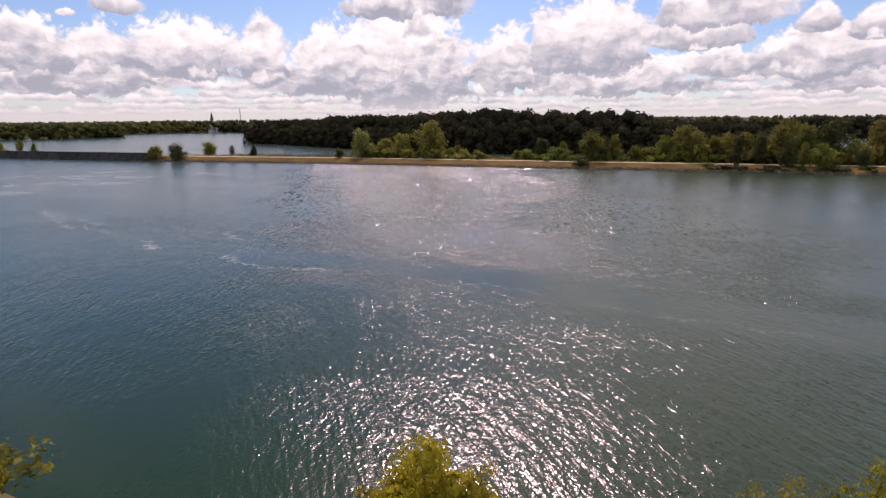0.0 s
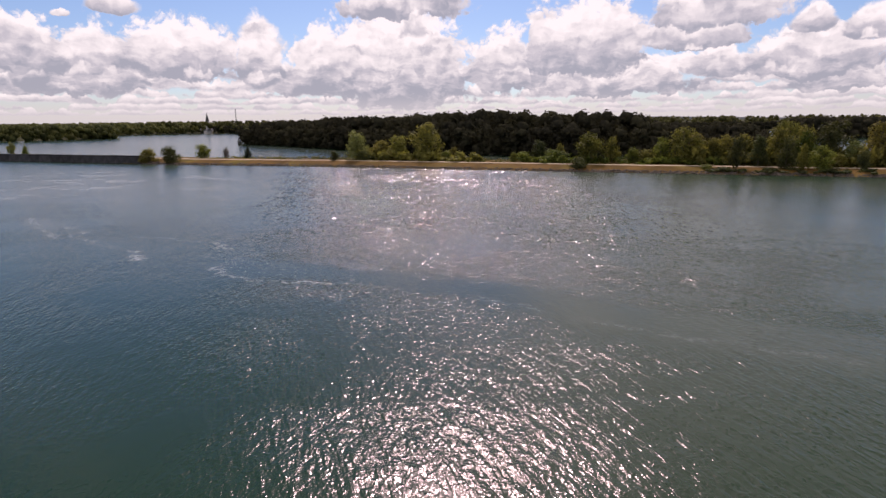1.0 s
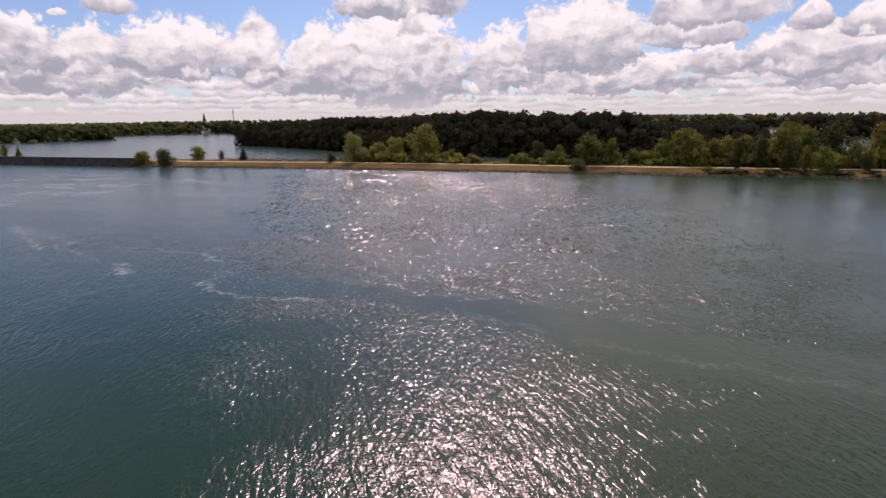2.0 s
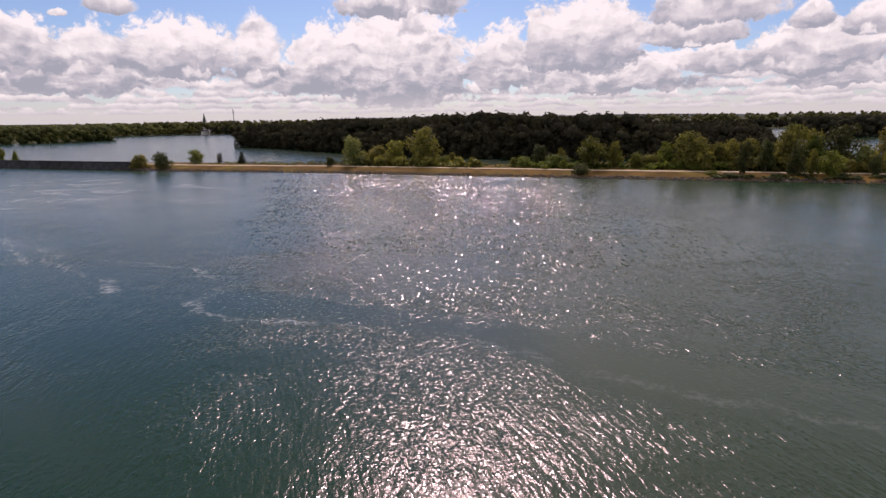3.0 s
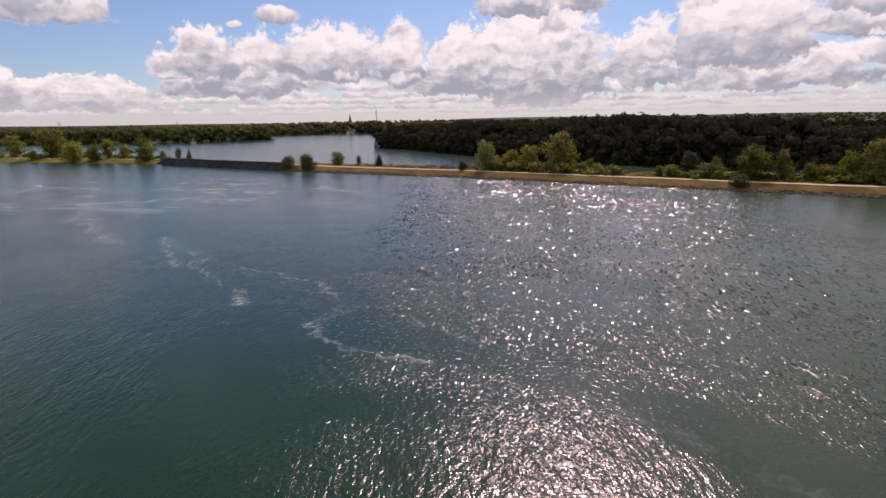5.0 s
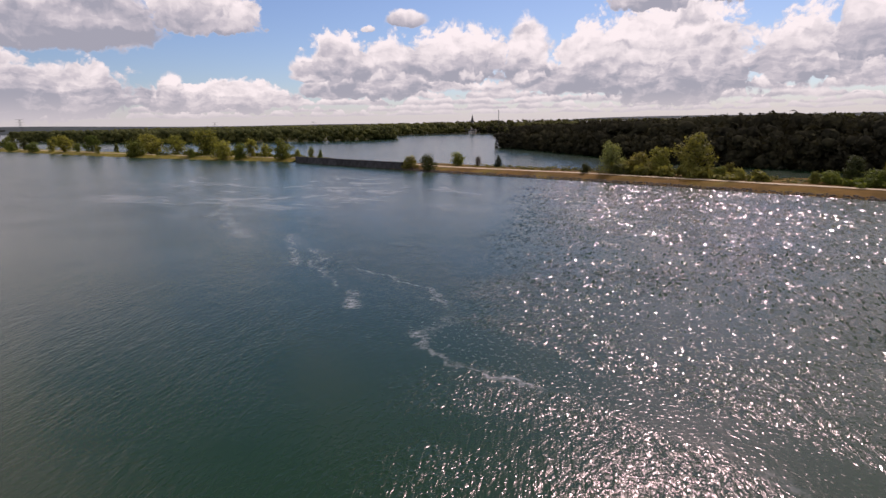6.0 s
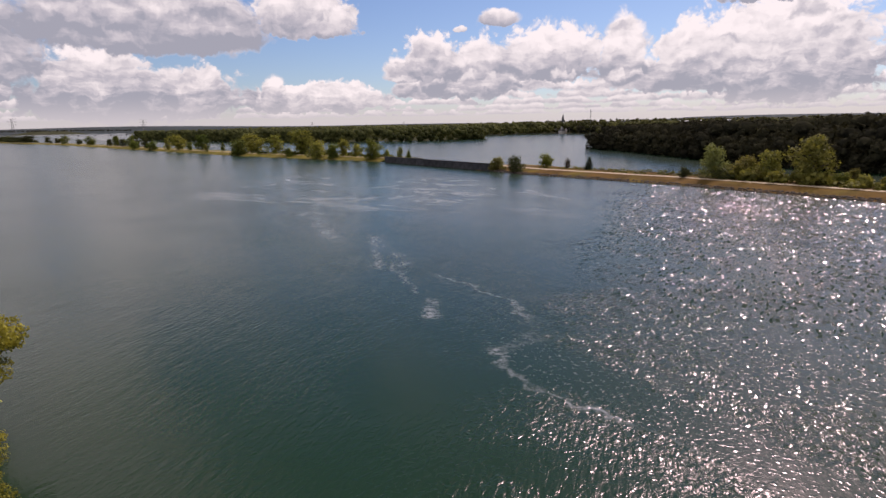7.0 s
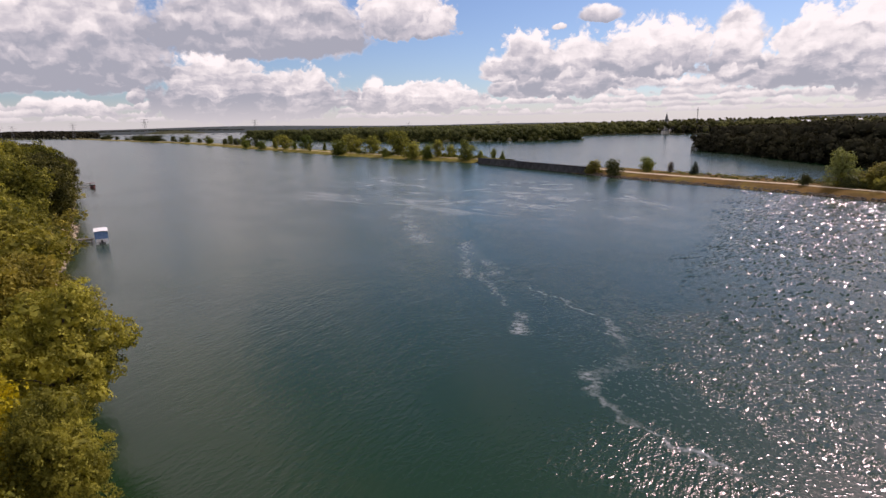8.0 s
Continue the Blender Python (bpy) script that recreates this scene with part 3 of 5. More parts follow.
HEADLAND = [(-168, 496), (-144, 467), (-121, 450), (-70, 387), (-10, 322), (60, 282), (108, 278), (165, 288), (262, 462), (345, 620), (420, 800), (300, 1050), (-60, 1300), (-330, 1250), (-250, 900), (-163, 640)]
WEST_WOODS = [(-1290, 690), (-945, 610), (-566, 612), (-470, 660), (-428, 745), (-455, 800), (-600, 900), (-900, 960), (-1300, 900)]
NORTH_WOODS = [(-700, 960), (-553, 985), (-505, 1140), (-520, 1330), (-900, 1500), (-1500, 1500), (-1400, 1000)]
EAST_WOODS = [(335, 500), (440, 540), (700, 520), (900, 700), (620, 800), (400, 640)]
FAR_LAND = [(-500, 1092), (-440, 1090), (-385, 1080), (-320, 1065), (-60, 1150), (500, 1010), (900, 900), (4700, 900), (4700, 4700), (-2300, 4700), (-1900, 1700), (-1450, 1150), (-700, 1400)]
FAR_WEST = [(-2370, 590), (-2800, 480), (-4300, 300), (-4300, 700), (-2900, 800), (-2450, 680)]
FAR_EAST = [(300, 960), (527, 945), (700, 860), (950, 780), (1150, 900), (600, 1080), (300, 1080)]
FAR_RIM = [(-3950, 900), (-3600, 1850), (-3700, 1920), (-4080, 900)]
FAR_MID = [(-330, 1075), (-60, 1155), (300, 1085), (450, 1330), (-450, 1420)]
TOWN_EAST = [(-425, 1092), (-380, 1080), (-320, 1066), (-240, 1080), (-260, 1180), (-415, 1175)]
TOWN_WEST = [(-560, 1000), (-478, 1098), (-465, 1130), (-500, 1230), (-640, 1180)]
LANDS = [FAR_EAST, FAR_RIM, HEADLAND, WEST_WOODS, NORTH_WOODS, EAST_WOODS, FAR_LAND, FAR_WEST]


def rise(x, y):
    """Height of the low hills far off."""
    far = np.clip((np.hypot(x, y) - 900) / 3500, 0, 1)
    return far * (18 + 10 * np.sin(x * 0.0011 + 1.0) + 6 * np.sin(x * 0.0037 + y * 0.002))


def make_ground():
    e = np.concatenate([-np.geomspace(4800, 1250, 24), np.linspace(-1220, 1220, 204), np.geomspace(1250, 4800, 24)])
    gx, gy = np.meshgrid(e, e, indexing="ij")
    land = np.zeros(gx.shape, dtype=bool)
    for poly in LANDS:
        land |= inside(poly, gx - 13, gy - 13) & inside(poly, gx + 13, gy - 13) & inside(poly, gx - 13, gy + 13) & inside(poly, gx + 13, gy + 13)
    gz = np.where(land, 1.6 + rise(gx, gy), -5.0)
    n = len(e)
    i, j = np.meshgrid(np.arange(n - 1), np.arange(n - 1), indexing="ij")
    f = np.stack([i * n + j, (i + 1) * n + j, (i + 1) * n + j + 1, i * n + j + 1], axis=-1).reshape(-1, 4)
    v = np.stack([gx, gy, gz], axis=-1).reshape(-1, 3)
    tagged(new("ground", mesh_of("ground", v, f, M_FLOOR)), "river bed and wooded land reaching the horizon", "ground", kind="structure")


def make_water():
    s = 4800.0
    me = mesh_of("water", [(-s, -s, 0), (s, -s, 0), (s, s, 0), (-s, s, 0)], [(0, 1, 2, 3)], M_WATER)
    tagged(new("water", me), "wide green river ruffled by wind under sun", "water", kind="structure")


def make_banks():
    far = denser(FAR_SHORE, 9.0)
    berm = [(-6, -2.5), (-1, -0.3), (0, 0.12), (1.5, 0.5), (4, 1.1), (6.5, 1.5), (9, 1.7), (14, 1.75), (22, 1.5), (32, 1.0), (37, 0.1), (44, -2.5)]
    at_weir = lambda p: -225 < p[0] < -137
    tagged(new("embankment", swept("embankment", far, berm, M_DRY_GRASS, 1.1, at_weir, lambda x: 0.75 * min(1.0, max(0.0, (x - 0) / 40)))), "long low embankment of dry brown grass", "embankment", kind="structure")
    tagged(new("road", swept("road", far, [(8.6, 1.80), (9.4, 1.86), (11.0, 1.87), (12.2, 1.82)], M_TRACK, 0.5, at_weir)), "pale dirt track along the embankment", "track", kind="structure")
    near = denser(NEAR_SHORE, 3.0)
    shore = [(5, -2.5), (1, -0.3), (0, 0.1), (-1.2, 0.5), (-3.5, 1.6), (-8, 2.3), (-20, 2.8), (-60, 3.2), (-160, 3.5), (-420, 4.0)]
    tagged(new("shore", swept("shore", near, shore, M_SOIL, 0.7)), "soil river bank under trees and brush", "bank", kind="structure")


make_ground()
make_water()
make_banks()


# ---- trees ----
def unit_tree(kind, rng, leaves, size):
    """Trunk with limbs, and crown, of a tree one metre high and one wide."""
    dense = leaves > 8000
    cs, rs, pieces = [], [], []
    stem = {"willow": 0.14, "broad": 0.13, "poplar": 0.12, "bush": 0.06, "slender": 0.2, "conifer": 0.1, "bare": 0.2}[kind]
    if kind == "conifer":
        for i in range(16):
            z = 0.1 + 0.86 * i / 15
            r = 0.42 * (1 - z) ** 0.8 + 0.03
            for k in range(5):
                a = rng.random() * 6.28
                cs.append((math.cos(a) * r * 0.6, math.sin(a) * r * 0.6, z))
                rs.append(r * 0.55)
    elif kind == "bare":
        for i in range(6):
            cs.append((rng.normal() * 0.2, rng.normal() * 0.2, 0.3 + 0.6 * rng.random()))
            rs.append(0.12)
    else:
        lobes = {"willow": 20, "broad": 24, "poplar": 28, "bush": 18, "slender": 14}[kind] * (1.7 if dense else 1)
        lobes = int(lobes)
        for i in range(lobes):
            u = (i + 0.5) / lobes
            z = stem + (0.93 - stem) * u
            if kind == "bush":
                z = 0.16 + 0.68 * u
                prof = math.sqrt(max(0.05, 1 - (u * 0.95) ** 2))
            elif kind == "willow":
                prof = math.sin(math.pi * (0.24 + 0.68 * u)) ** 0.7
            else:
                prof = math.sin(math.pi * (0.20 + 0.73 * u)) ** 0.8
            a = i * 2.4 + rng.normal() * 0.5
            off = 0.34 * prof * (0.35 + 0.85 * rng.random())
            cs.append((math.cos(a) * off, math.sin(a) * off, z + rng.normal() * 0.03))
            rs.append((0.07 + 0.12 * rng.random()) * (0.55 + 0.6 * prof) * (0.92 if dense else 1))
        for k in range(4):
            cs.append((rng.normal() * 0.06, rng.normal() * 0.06, stem + (0.9 - stem) * (k + 0.5) / 4))
            rs.append(0.2 if kind != "bush" else 0.3)
    bend = rng.normal(size=2) * 0.03
    top = 0.92 if kind in ("conifer", "slender", "poplar") else 0.7
    zs = np.linspace(-0.03, top, 7)
    pts = [(bend[0] * math.sin(z * 4), bend[1] * math.sin(z * 3), z) for z in zs]
    thick = {"bush": 0.018, "bare": 0.012, "slender": 0.022, "conifer": 0.02}.get(kind, 0.028)
    pieces.append(tube(pts, [thick * (1.25 - z) if i else thick * 1.6 for i, z in enumerate(zs)], 7))
    for c in cs[:: (4 if dense else 2) if kind not in ("bare", "conifer") else 1]:
        z0 = max(0.04, c[2] * 0.62 if kind != "bush" else c[2] * 0.2)
        s = np.array((bend[0] * math.sin(z0 * 4), bend[1] * math.sin(z0 * 3), z0))
        e = np.array(c)
        m = s * 0.5 + e * 0.5 + np.array((0, 0, 0.03))
        pieces.append(tube([s, m, e], [thick * 0.45, thick * 0.3, thick * 0.1], 5))
    if kind == "bare":
        for i in range(120):
            s = np.array((rng.normal() * 0.14, rng.normal() * 0.14, 0.02 + 0.45 * rng.random()))
            e = s + np.array((rng.normal() * 0.10, rng.normal() * 0.10, 0.22 + 0.28 * rng.random()))
            pieces.append(tube([s, e], [0.016, 0.006], 4))
    droop = {"willow": 0.5}.get(kind, 0.1)
    if dense:
        # each lobe carries sprays of leaves, with dark gaps between them
        twigs, span_of = [], []
        for c, r in zip(cs, rs):
            for _ in range(34):
                d = rng.normal(size=3)
                d /= np.linalg.norm(d)
                d[2] = d[2] * 0.8 + 0.12
                twigs.append(np.array(c) + d * r * (0.70 + 0.30 * rng.random()))
                span_of.append(r * (0.17 + 0.15 * rng.random()))
        crown = leaf_cloud(rng, twigs, span_of, leaves, size, 0.75, 0.25, 0.55, 0.22, 1.3)
    else:
        crown = leaf_cloud(rng, cs, rs, leaves, size, 0.85, droop, 0.4, 0.16, 1.2)
    if dense:
        # broad inner leaves close the clumps
        inner = leaf_cloud(rng, cs, np.array(rs) * 0.70, len(cs) * 90, 0.021, 0.85, 0.0, 0.80, 0.05, 3.0)[0]
        both = np.concatenate([crown[0], inner])
        crown = both, np.arange(len(both)).reshape(-1, 4)
    return join(pieces), crown


PROTOS = {}
LABEL_TREE = {
    "willow": "rounded pale green willow with drooping foliage",
    "broad": "broadleaf tree with a full green crown",
    "poplar": "tall poplar with ragged yellowish green crown",
    "bush": "dense dark green bush growing at the waterline",
    "slender": "slender young tree with a sparse crown",
    "conifer": "small dark evergreen with a narrow pointed top",
    "bare": "leafless grey shrub with thin upright twigs",
}


def tree(kind, x, y, z, tall, wide, mat, leaves=1400, size=0.030, group="trees on the embankment", label="", turn=0.0):
    """A tree as a thing: trunk and crown under one base."""
    variant = (kind, leaves, int(abs(x * 7 + y * 3)) % 3, mat.name)
    if variant not in PROTOS:
        rng = np.random.default_rng(len(PROTOS) + 11)
        (tv, tf), (cv, cf) = unit_tree(kind, rng, leaves if kind != "bare" else leaves // 150, size)
        PROTOS[variant] = (mesh_of("trunk", tv, tf, M_BARK, True), mesh_of("crown", cv, cf, mat))
    trunk, crown = PROTOS[variant]
    base = new("bush" if kind == "bush" else "shrub" if kind == "bare" else "tree")
    base.location, base.scale = (x, y, z), (wide, wide, tall)
    base.rotation_euler = (0, 0, (x * 1.7 + y * 2.3) % 6.28 + turn)
    tagged(base, label or LABEL_TREE[kind], "bush" if kind in ("bush", "bare") else "tree", group)
    under(new("trunk", trunk), base)
    under(new("crown", crown), base)
    return base


EMB = "trees on the embankment"


def bank_tree(kind, x, y, top, wide, mat, z=1.6):
    tree(kind, x, y, z - 0.15, top - z + 0.15, wide * 1.25, mat, 2900 if kind == "bush" else 2500, 0.029, EMB)


bank_tree("bare", -98.7, 265, 7.5, 3.0, L_OLIVE)
bank_tree("conifer", -87.6, 262.5, 7.3, 4.0, L_CONIFER)
bank_tree("bush", -43.5, 238.5, 5.7, 3.9, L_DARK)
bank_tree("willow", -34.6, 241.5, 14.0, 10.2, L_WILLOW)
bank_tree("bush", -31, 237, 5.8, 6.2, L_DARK)
bank_tree("broad", -24, 241, 10.2, 10.8, L_OLIVE)
bank_tree("broad", -17, 241, 11.8, 9.6, L_OLIVE)
bank_tree("poplar", -5, 236, 17.0, 14.5, L_OLIVE)
bank_tree("bush", 3, 229, 6.0, 5.0, L_GREEN)
bank_tree("broad", 6, 232, 7.2, 4.6, L_OLIVE)
bank_tree("bush", 29, 220, 5.4, 3.5, L_GREEN)
bank_tree("bush", 33, 220, 5.8, 6.6, L_GREEN)
bank_tree("broad", 40, 226, 9.9, 8.2, L_DARK)
bank_tree("bush", 45, 216, 6.6, 9.7, L_GREEN)
bank_tree("broad", 47, 220, 8.9, 4.0, L_OLIVE)
bank_tree("poplar", 56, 210, 13.5, 11.2, L_OLIVE)
bank_tree("bush", 49, 197.5, 4.6, 6.2, L_DARK, 0.4)
bank_tree("broad", 64, 210, 11.4, 5.8, L_OLIVE)
bank_tree("bush", 71, 208, 7.3, 5.4, L_GREEN)
bank_tree("bush", 76, 208, 6.8, 8.3, L_OLIVE)
bank_tree("broad", 81, 207, 11.3, 7.4, L_GREEN)
bank_tree("poplar", 87, 203, 15.1, 11.1, L_OLIVE)
bank_tree("broad", 96, 200, 11.4, 8.0, L_OLIVE)
bank_tree("broad", 101, 200, 12.1, 8.0, L_OLIVE)
bank_tree("slender", 96, 183, 11.7, 5.2, L_DARK, 0.4)
bank_tree("bush", 88, 186.5, 2.6, 5.6, L_GREEN, 0.3)
bank_tree("bush", 93, 184.5, 2.0, 4.6, L_DARK, 0.3)
bank_tree("broad", 106, 188, 12.1, 6.6, L_DARK)
bank_tree("poplar", 115, 194, 14.7, 8.7, L_OLIVE)
bank_tree("broad", 110, 179.5, 11.0, 5.7, L_DARK, 0.4)
bank_tree("poplar", 119, 197, 17.6, 8.8, L_OLIVE)
bank_tree("slender", 115, 178.5, 9.6, 3.8, L_OLIVE, 0.4)
bank_tree("willow", 131, 191, 17.1, 13.3, L_DARK)
bank_tree("bush", 112, 178.5, 2.2, 5.0, L_DARK, 0.3)
bank_tree("bush", 121, 175.5, 2.6, 7.0, L_DARK, 0.3)
bank_tree("broad", 119, 176.5, 9.2, 7.6, L_GREEN, 0.4)
bank_tree("broad", 136, 187, 10.0, 6.4, L_WILLOW)
bank_tree("slender", 130, 173.5, 7.6, 4.0, L_DARK, 0.4)
bank_tree("poplar", 144, 185, 16.7, 11.0, L_OLIVE)
bank_tree("poplar", 156, 182, 15.0, 10.0, L_GREEN)
bank_tree("poplar", 93, 207, 13.0, 8.0, L_OLIVE)
bank_tree("broad", 108, 201, 12.5, 9.0, L_OLIVE)
bank_tree("broad", 124, 192, 12.5, 9.0, L_GREEN)
bank_tree("poplar", 127, 199, 15.0, 9.0, L_OLIVE)
bank_tree("broad", 149, 188, 12.0, 9.0, L_OLIVE)
# west of the weir
bank_tree("bush", -668, 365, 9.7, 12.7, L_GREEN, 0.4)
bank_tree("bush", -607, 352, 10.3, 12.4, L_GREEN, 0.4)
bank_tree("broad", -570, 348, 13.7, 8.1, L_WEST, 1.2)
bank_tree("willow", -545, 345, 17.9, 16.9, L_WEST)
bank_tree("bush", -520, 342, 9.9, 7.0, L_GREEN)
bank_tree("broad", -494, 339, 17.3, 13.6, L_GREEN)
bank_tree("slender", -469, 326, 8.6, 4.2, L_WEST, 0.4)
bank_tree("slender", -449, 330, 10.2, 4.4, L_GREEN)
bank_tree("bush", -401, 311, 13.0, 18.3, L_GREEN, 0.4)
bank_tree("willow", -409, 330, 18.3, 24.0, L_WEST)
bank_tree("broad", -371, 325, 16.4, 15.0, L_WEST)
bank_tree("willow", -335, 321, 21.6, 20.3, L_WEST)
bank_tree("bush", -332, 304, 7.5, 6.0, L_GREEN, 0.4)
bank_tree("bush", -298, 300, 12.9, 13.7, L_WEST, 0.4)
bank_tree("bush", -282, 299.5, 11.1, 11.0, L_GREEN, 0.4)
bank_tree("broad", -279, 307, 13.9, 8.7, L_WEST)
bank_tree("bush", -268, 308, 10.5, 7.8, L_WEST)
bank_tree("broad", -244, 297, 13.6, 13.8, L_GREEN, 0.8)
bank_tree("bush", -234, 300, 7.6, 4.0, L_WEST)
bank_tree("slender", -226, 303, 9.2, 3.6, L_GREEN, 1.2)
bank_tree("conifer", -215, 298, 7.8, 4.0, L_GREEN, 1.2)
bank_tree("bush", -130.5, 256.5, 6.8, 8.0, L_OLIVE, 0.4)
bank_tree("bush", -117.5, 249.5, 8.1, 7.8, L_DARK, 0.4)
bank_tree("bush", -109.5, 266, 8.2, 7.8, L_GREEN)
for bx, by, bt, bw in [(-1060, 452, 15, 16), (-980, 440, 10, 10), (-898, 421, 14, 17), (-808, 404, 11, 10), (-780, 400, 16, 12), (-752, 394, 12, 11), (-718, 387, 15, 13), (-692, 381, 11, 9), (-645, 366, 12, 10)]:
    bank_tree("broad", bx, by, bt, bw, L_GREEN if bw > 11 else L_DARK, 1.2)
for bx, by, bt, bw in [(-1290, 482, 16, 34), (-1370, 492, 14, 30), (-1455, 506, 15, 30), (-1530, 515, 13, 24), (-1870, 552, 16, 34), (-1960, 562, 9, 14), (-1850, 548, 7, 18), (-1720, 533, 12, 14), (-1600, 521, 8, 16), (-1500, 509, 13, 13), (-1440, 502, 8, 12), (-1330, 488, 11, 20), (-1290, 484, 13, 14), (-1170, 470, 13, 12), (-1110, 462, 11, 10)]:
    bank_tree("bush", bx, by, bt, bw, L_DARK, 1.0)



# ---- trees on the near shore ----
def shore_tree(kind, x, y, top, wide, mat, z=1.2, leaves=9000, size=0.016, label="", turn=0.0):
    tree(kind, x, y, z - 0.2, top - z + 0.2, wide, mat, leaves, size, "trees on the near shore", label, turn)


LEAN = "bushy olive green tree leaning over the near shore"
GOLD = "broadleaf tree with golden yellow leaves beside the river"
YOUNG = "broadleaf tree top turning yellow beside the river"
shore_tree("broad", -0.5, 9.8, 9.7, 5.8, L_LIME, 1.6, 44000, 0.0066, YOUNG, 2.6)
shore_tree("broad", -13.5, 11.2, 11.1, 5.6, L_YELLOW, 1.6, 30000, 0.0080, GOLD)
shore_tree("bush", 7.4, 10.6, 7.6, 4.4, L_SHORE, 0.6, 20000, 0.0095)
shore_tree("bush", 9.8, 10.9, 8.0, 4.2, L_LIME, 0.6, 20000, 0.0095)
shore_tree("bush", 12.0, 10.3, 8.6, 5.4, L_LIME, 0.6, 20000, 0.0095)
shore_tree("broad", -37.8, 23.6, 11.6, 6.6, L_YELLOW, 2.0, 42000, 0.0086, GOLD)
shore_tree("willow", -36.6, 27.0, 9.8, 7.6, L_SHORE, 0.8, 46000, 0.0082, LEAN)
shore_tree("bush", -30.5, 22.8, 8.6, 7.0, L_SHORE, 0.8, 42000, 0.0086, LEAN)
shore_tree("broad", -26, 18.5, 11.5, 9.0, L_YELLOW, 2.2, 24000, 0.0110, GOLD)
shore_tree("broad", -33, 18.0, 13.0, 11.0, L_YELLOW, 2.2, 24000, 0.0110, GOLD)
shore_tree("broad", -43, 22.0, 13.0, 12.0, L_YELLOW, 2.0, 14000, 0.0130)
shore_tree("willow", -50.5, 30.9, 12.4, 11.4, L_SHORE, 1.0, 26000, 0.0100, LEAN)
shore_tree("broad", -56, 20.0, 15.0, 13.5, L_SHORE, 2.4, 14000, 0.0130)
shore_tree("broad", -63, 31.0, 13.0, 12.0, L_SHORE, 1.4, 14000, 0.0130, LEAN)
shore_tree("willow", -80, 32.5, 15.0, 15.0, L_SHORE, 1.2, 8600, 0.0140)
shore_tree("broad", -74, 26.0, 15.5, 13.0, L_SHORE, 2.2, 8600, 0.0150)
shore_tree("willow", -95, 32.0, 17.0, 16.0, L_SHORE, 2.0, 8600, 0.0140)
shore_tree("broad", -110, 34.5, 15.0, 13.0, L_SHORE, 2.0, 8600, 0.0150)
shore_tree("broad", -121, 37.0, 14.5, 13.0, L_SHORE, 2.0, 8600, 0.0150)
shore_tree("broad", -131, 42.0, 12.0, 10.0, L_SHORE, 1.6, 8600, 0.0150)
shore_tree("broad", -104, 26.0, 17.0, 15.0, L_SHORE, 2.4, 8600, 0.0150)
shore_tree("broad", -145, 45.0, 18.0, 16.0, L_SHORE, 2.0, 8600, 0.0150)
shore_tree("broad", -169, 53.5, 18.5, 17.0, L_DEEP, 1.2, 8600, 0.0150, "dark green broadleaf tree over the near shore")
shore_tree("broad", -160, 44.0, 20.5, 18.0, L_SHORE, 2.4, 8600, 0.0150)
shore_tree("broad", -191, 59.0, 19.0, 18.0, L_DEEP, 1.4, 8600, 0.0150, "dark green broadleaf tree over the near shore")
shore_tree("broad", -195, 52.0, 21.5, 19.0, L_SHORE, 2.4, 8600, 0.0150)
shore_tree("broad", -226, 66.0, 20.0, 20.0, L_SHORE, 1.6, 8600, 0.0150)
shore_tree("broad", -256, 74.0, 18.0, 20.0, L_DEEP, 1.6, 8600, 0.0150)
shore_tree("broad", -235, 57.0, 21.0, 20.0, L_SHORE, 2.4, 8600, 0.0150)
shore_tree("broad", -291, 76.0, 19.0, 20.0, L_DEEP, 1.6, 8600, 0.0150)
shore_tree("broad", -331, 81.0, 19.0, 22.0, L_DEEP, 1.6, 8600, 0.0150)


# ---- woods far off ----
def from_edge(poly, x, y):
    """How far a place lies from the outline."""
    p, best = Vector((x, y)), 1e9
    for a, b in zip(poly, poly[1:] + poly[:1]):
        a, b = Vector(a), Vector(b)
        k = min(1.0, max(0.0, (p - a).dot(b - a) / (b - a).length_squared))
        best = min(best, (a + (b - a) * k - p).length)
    return best


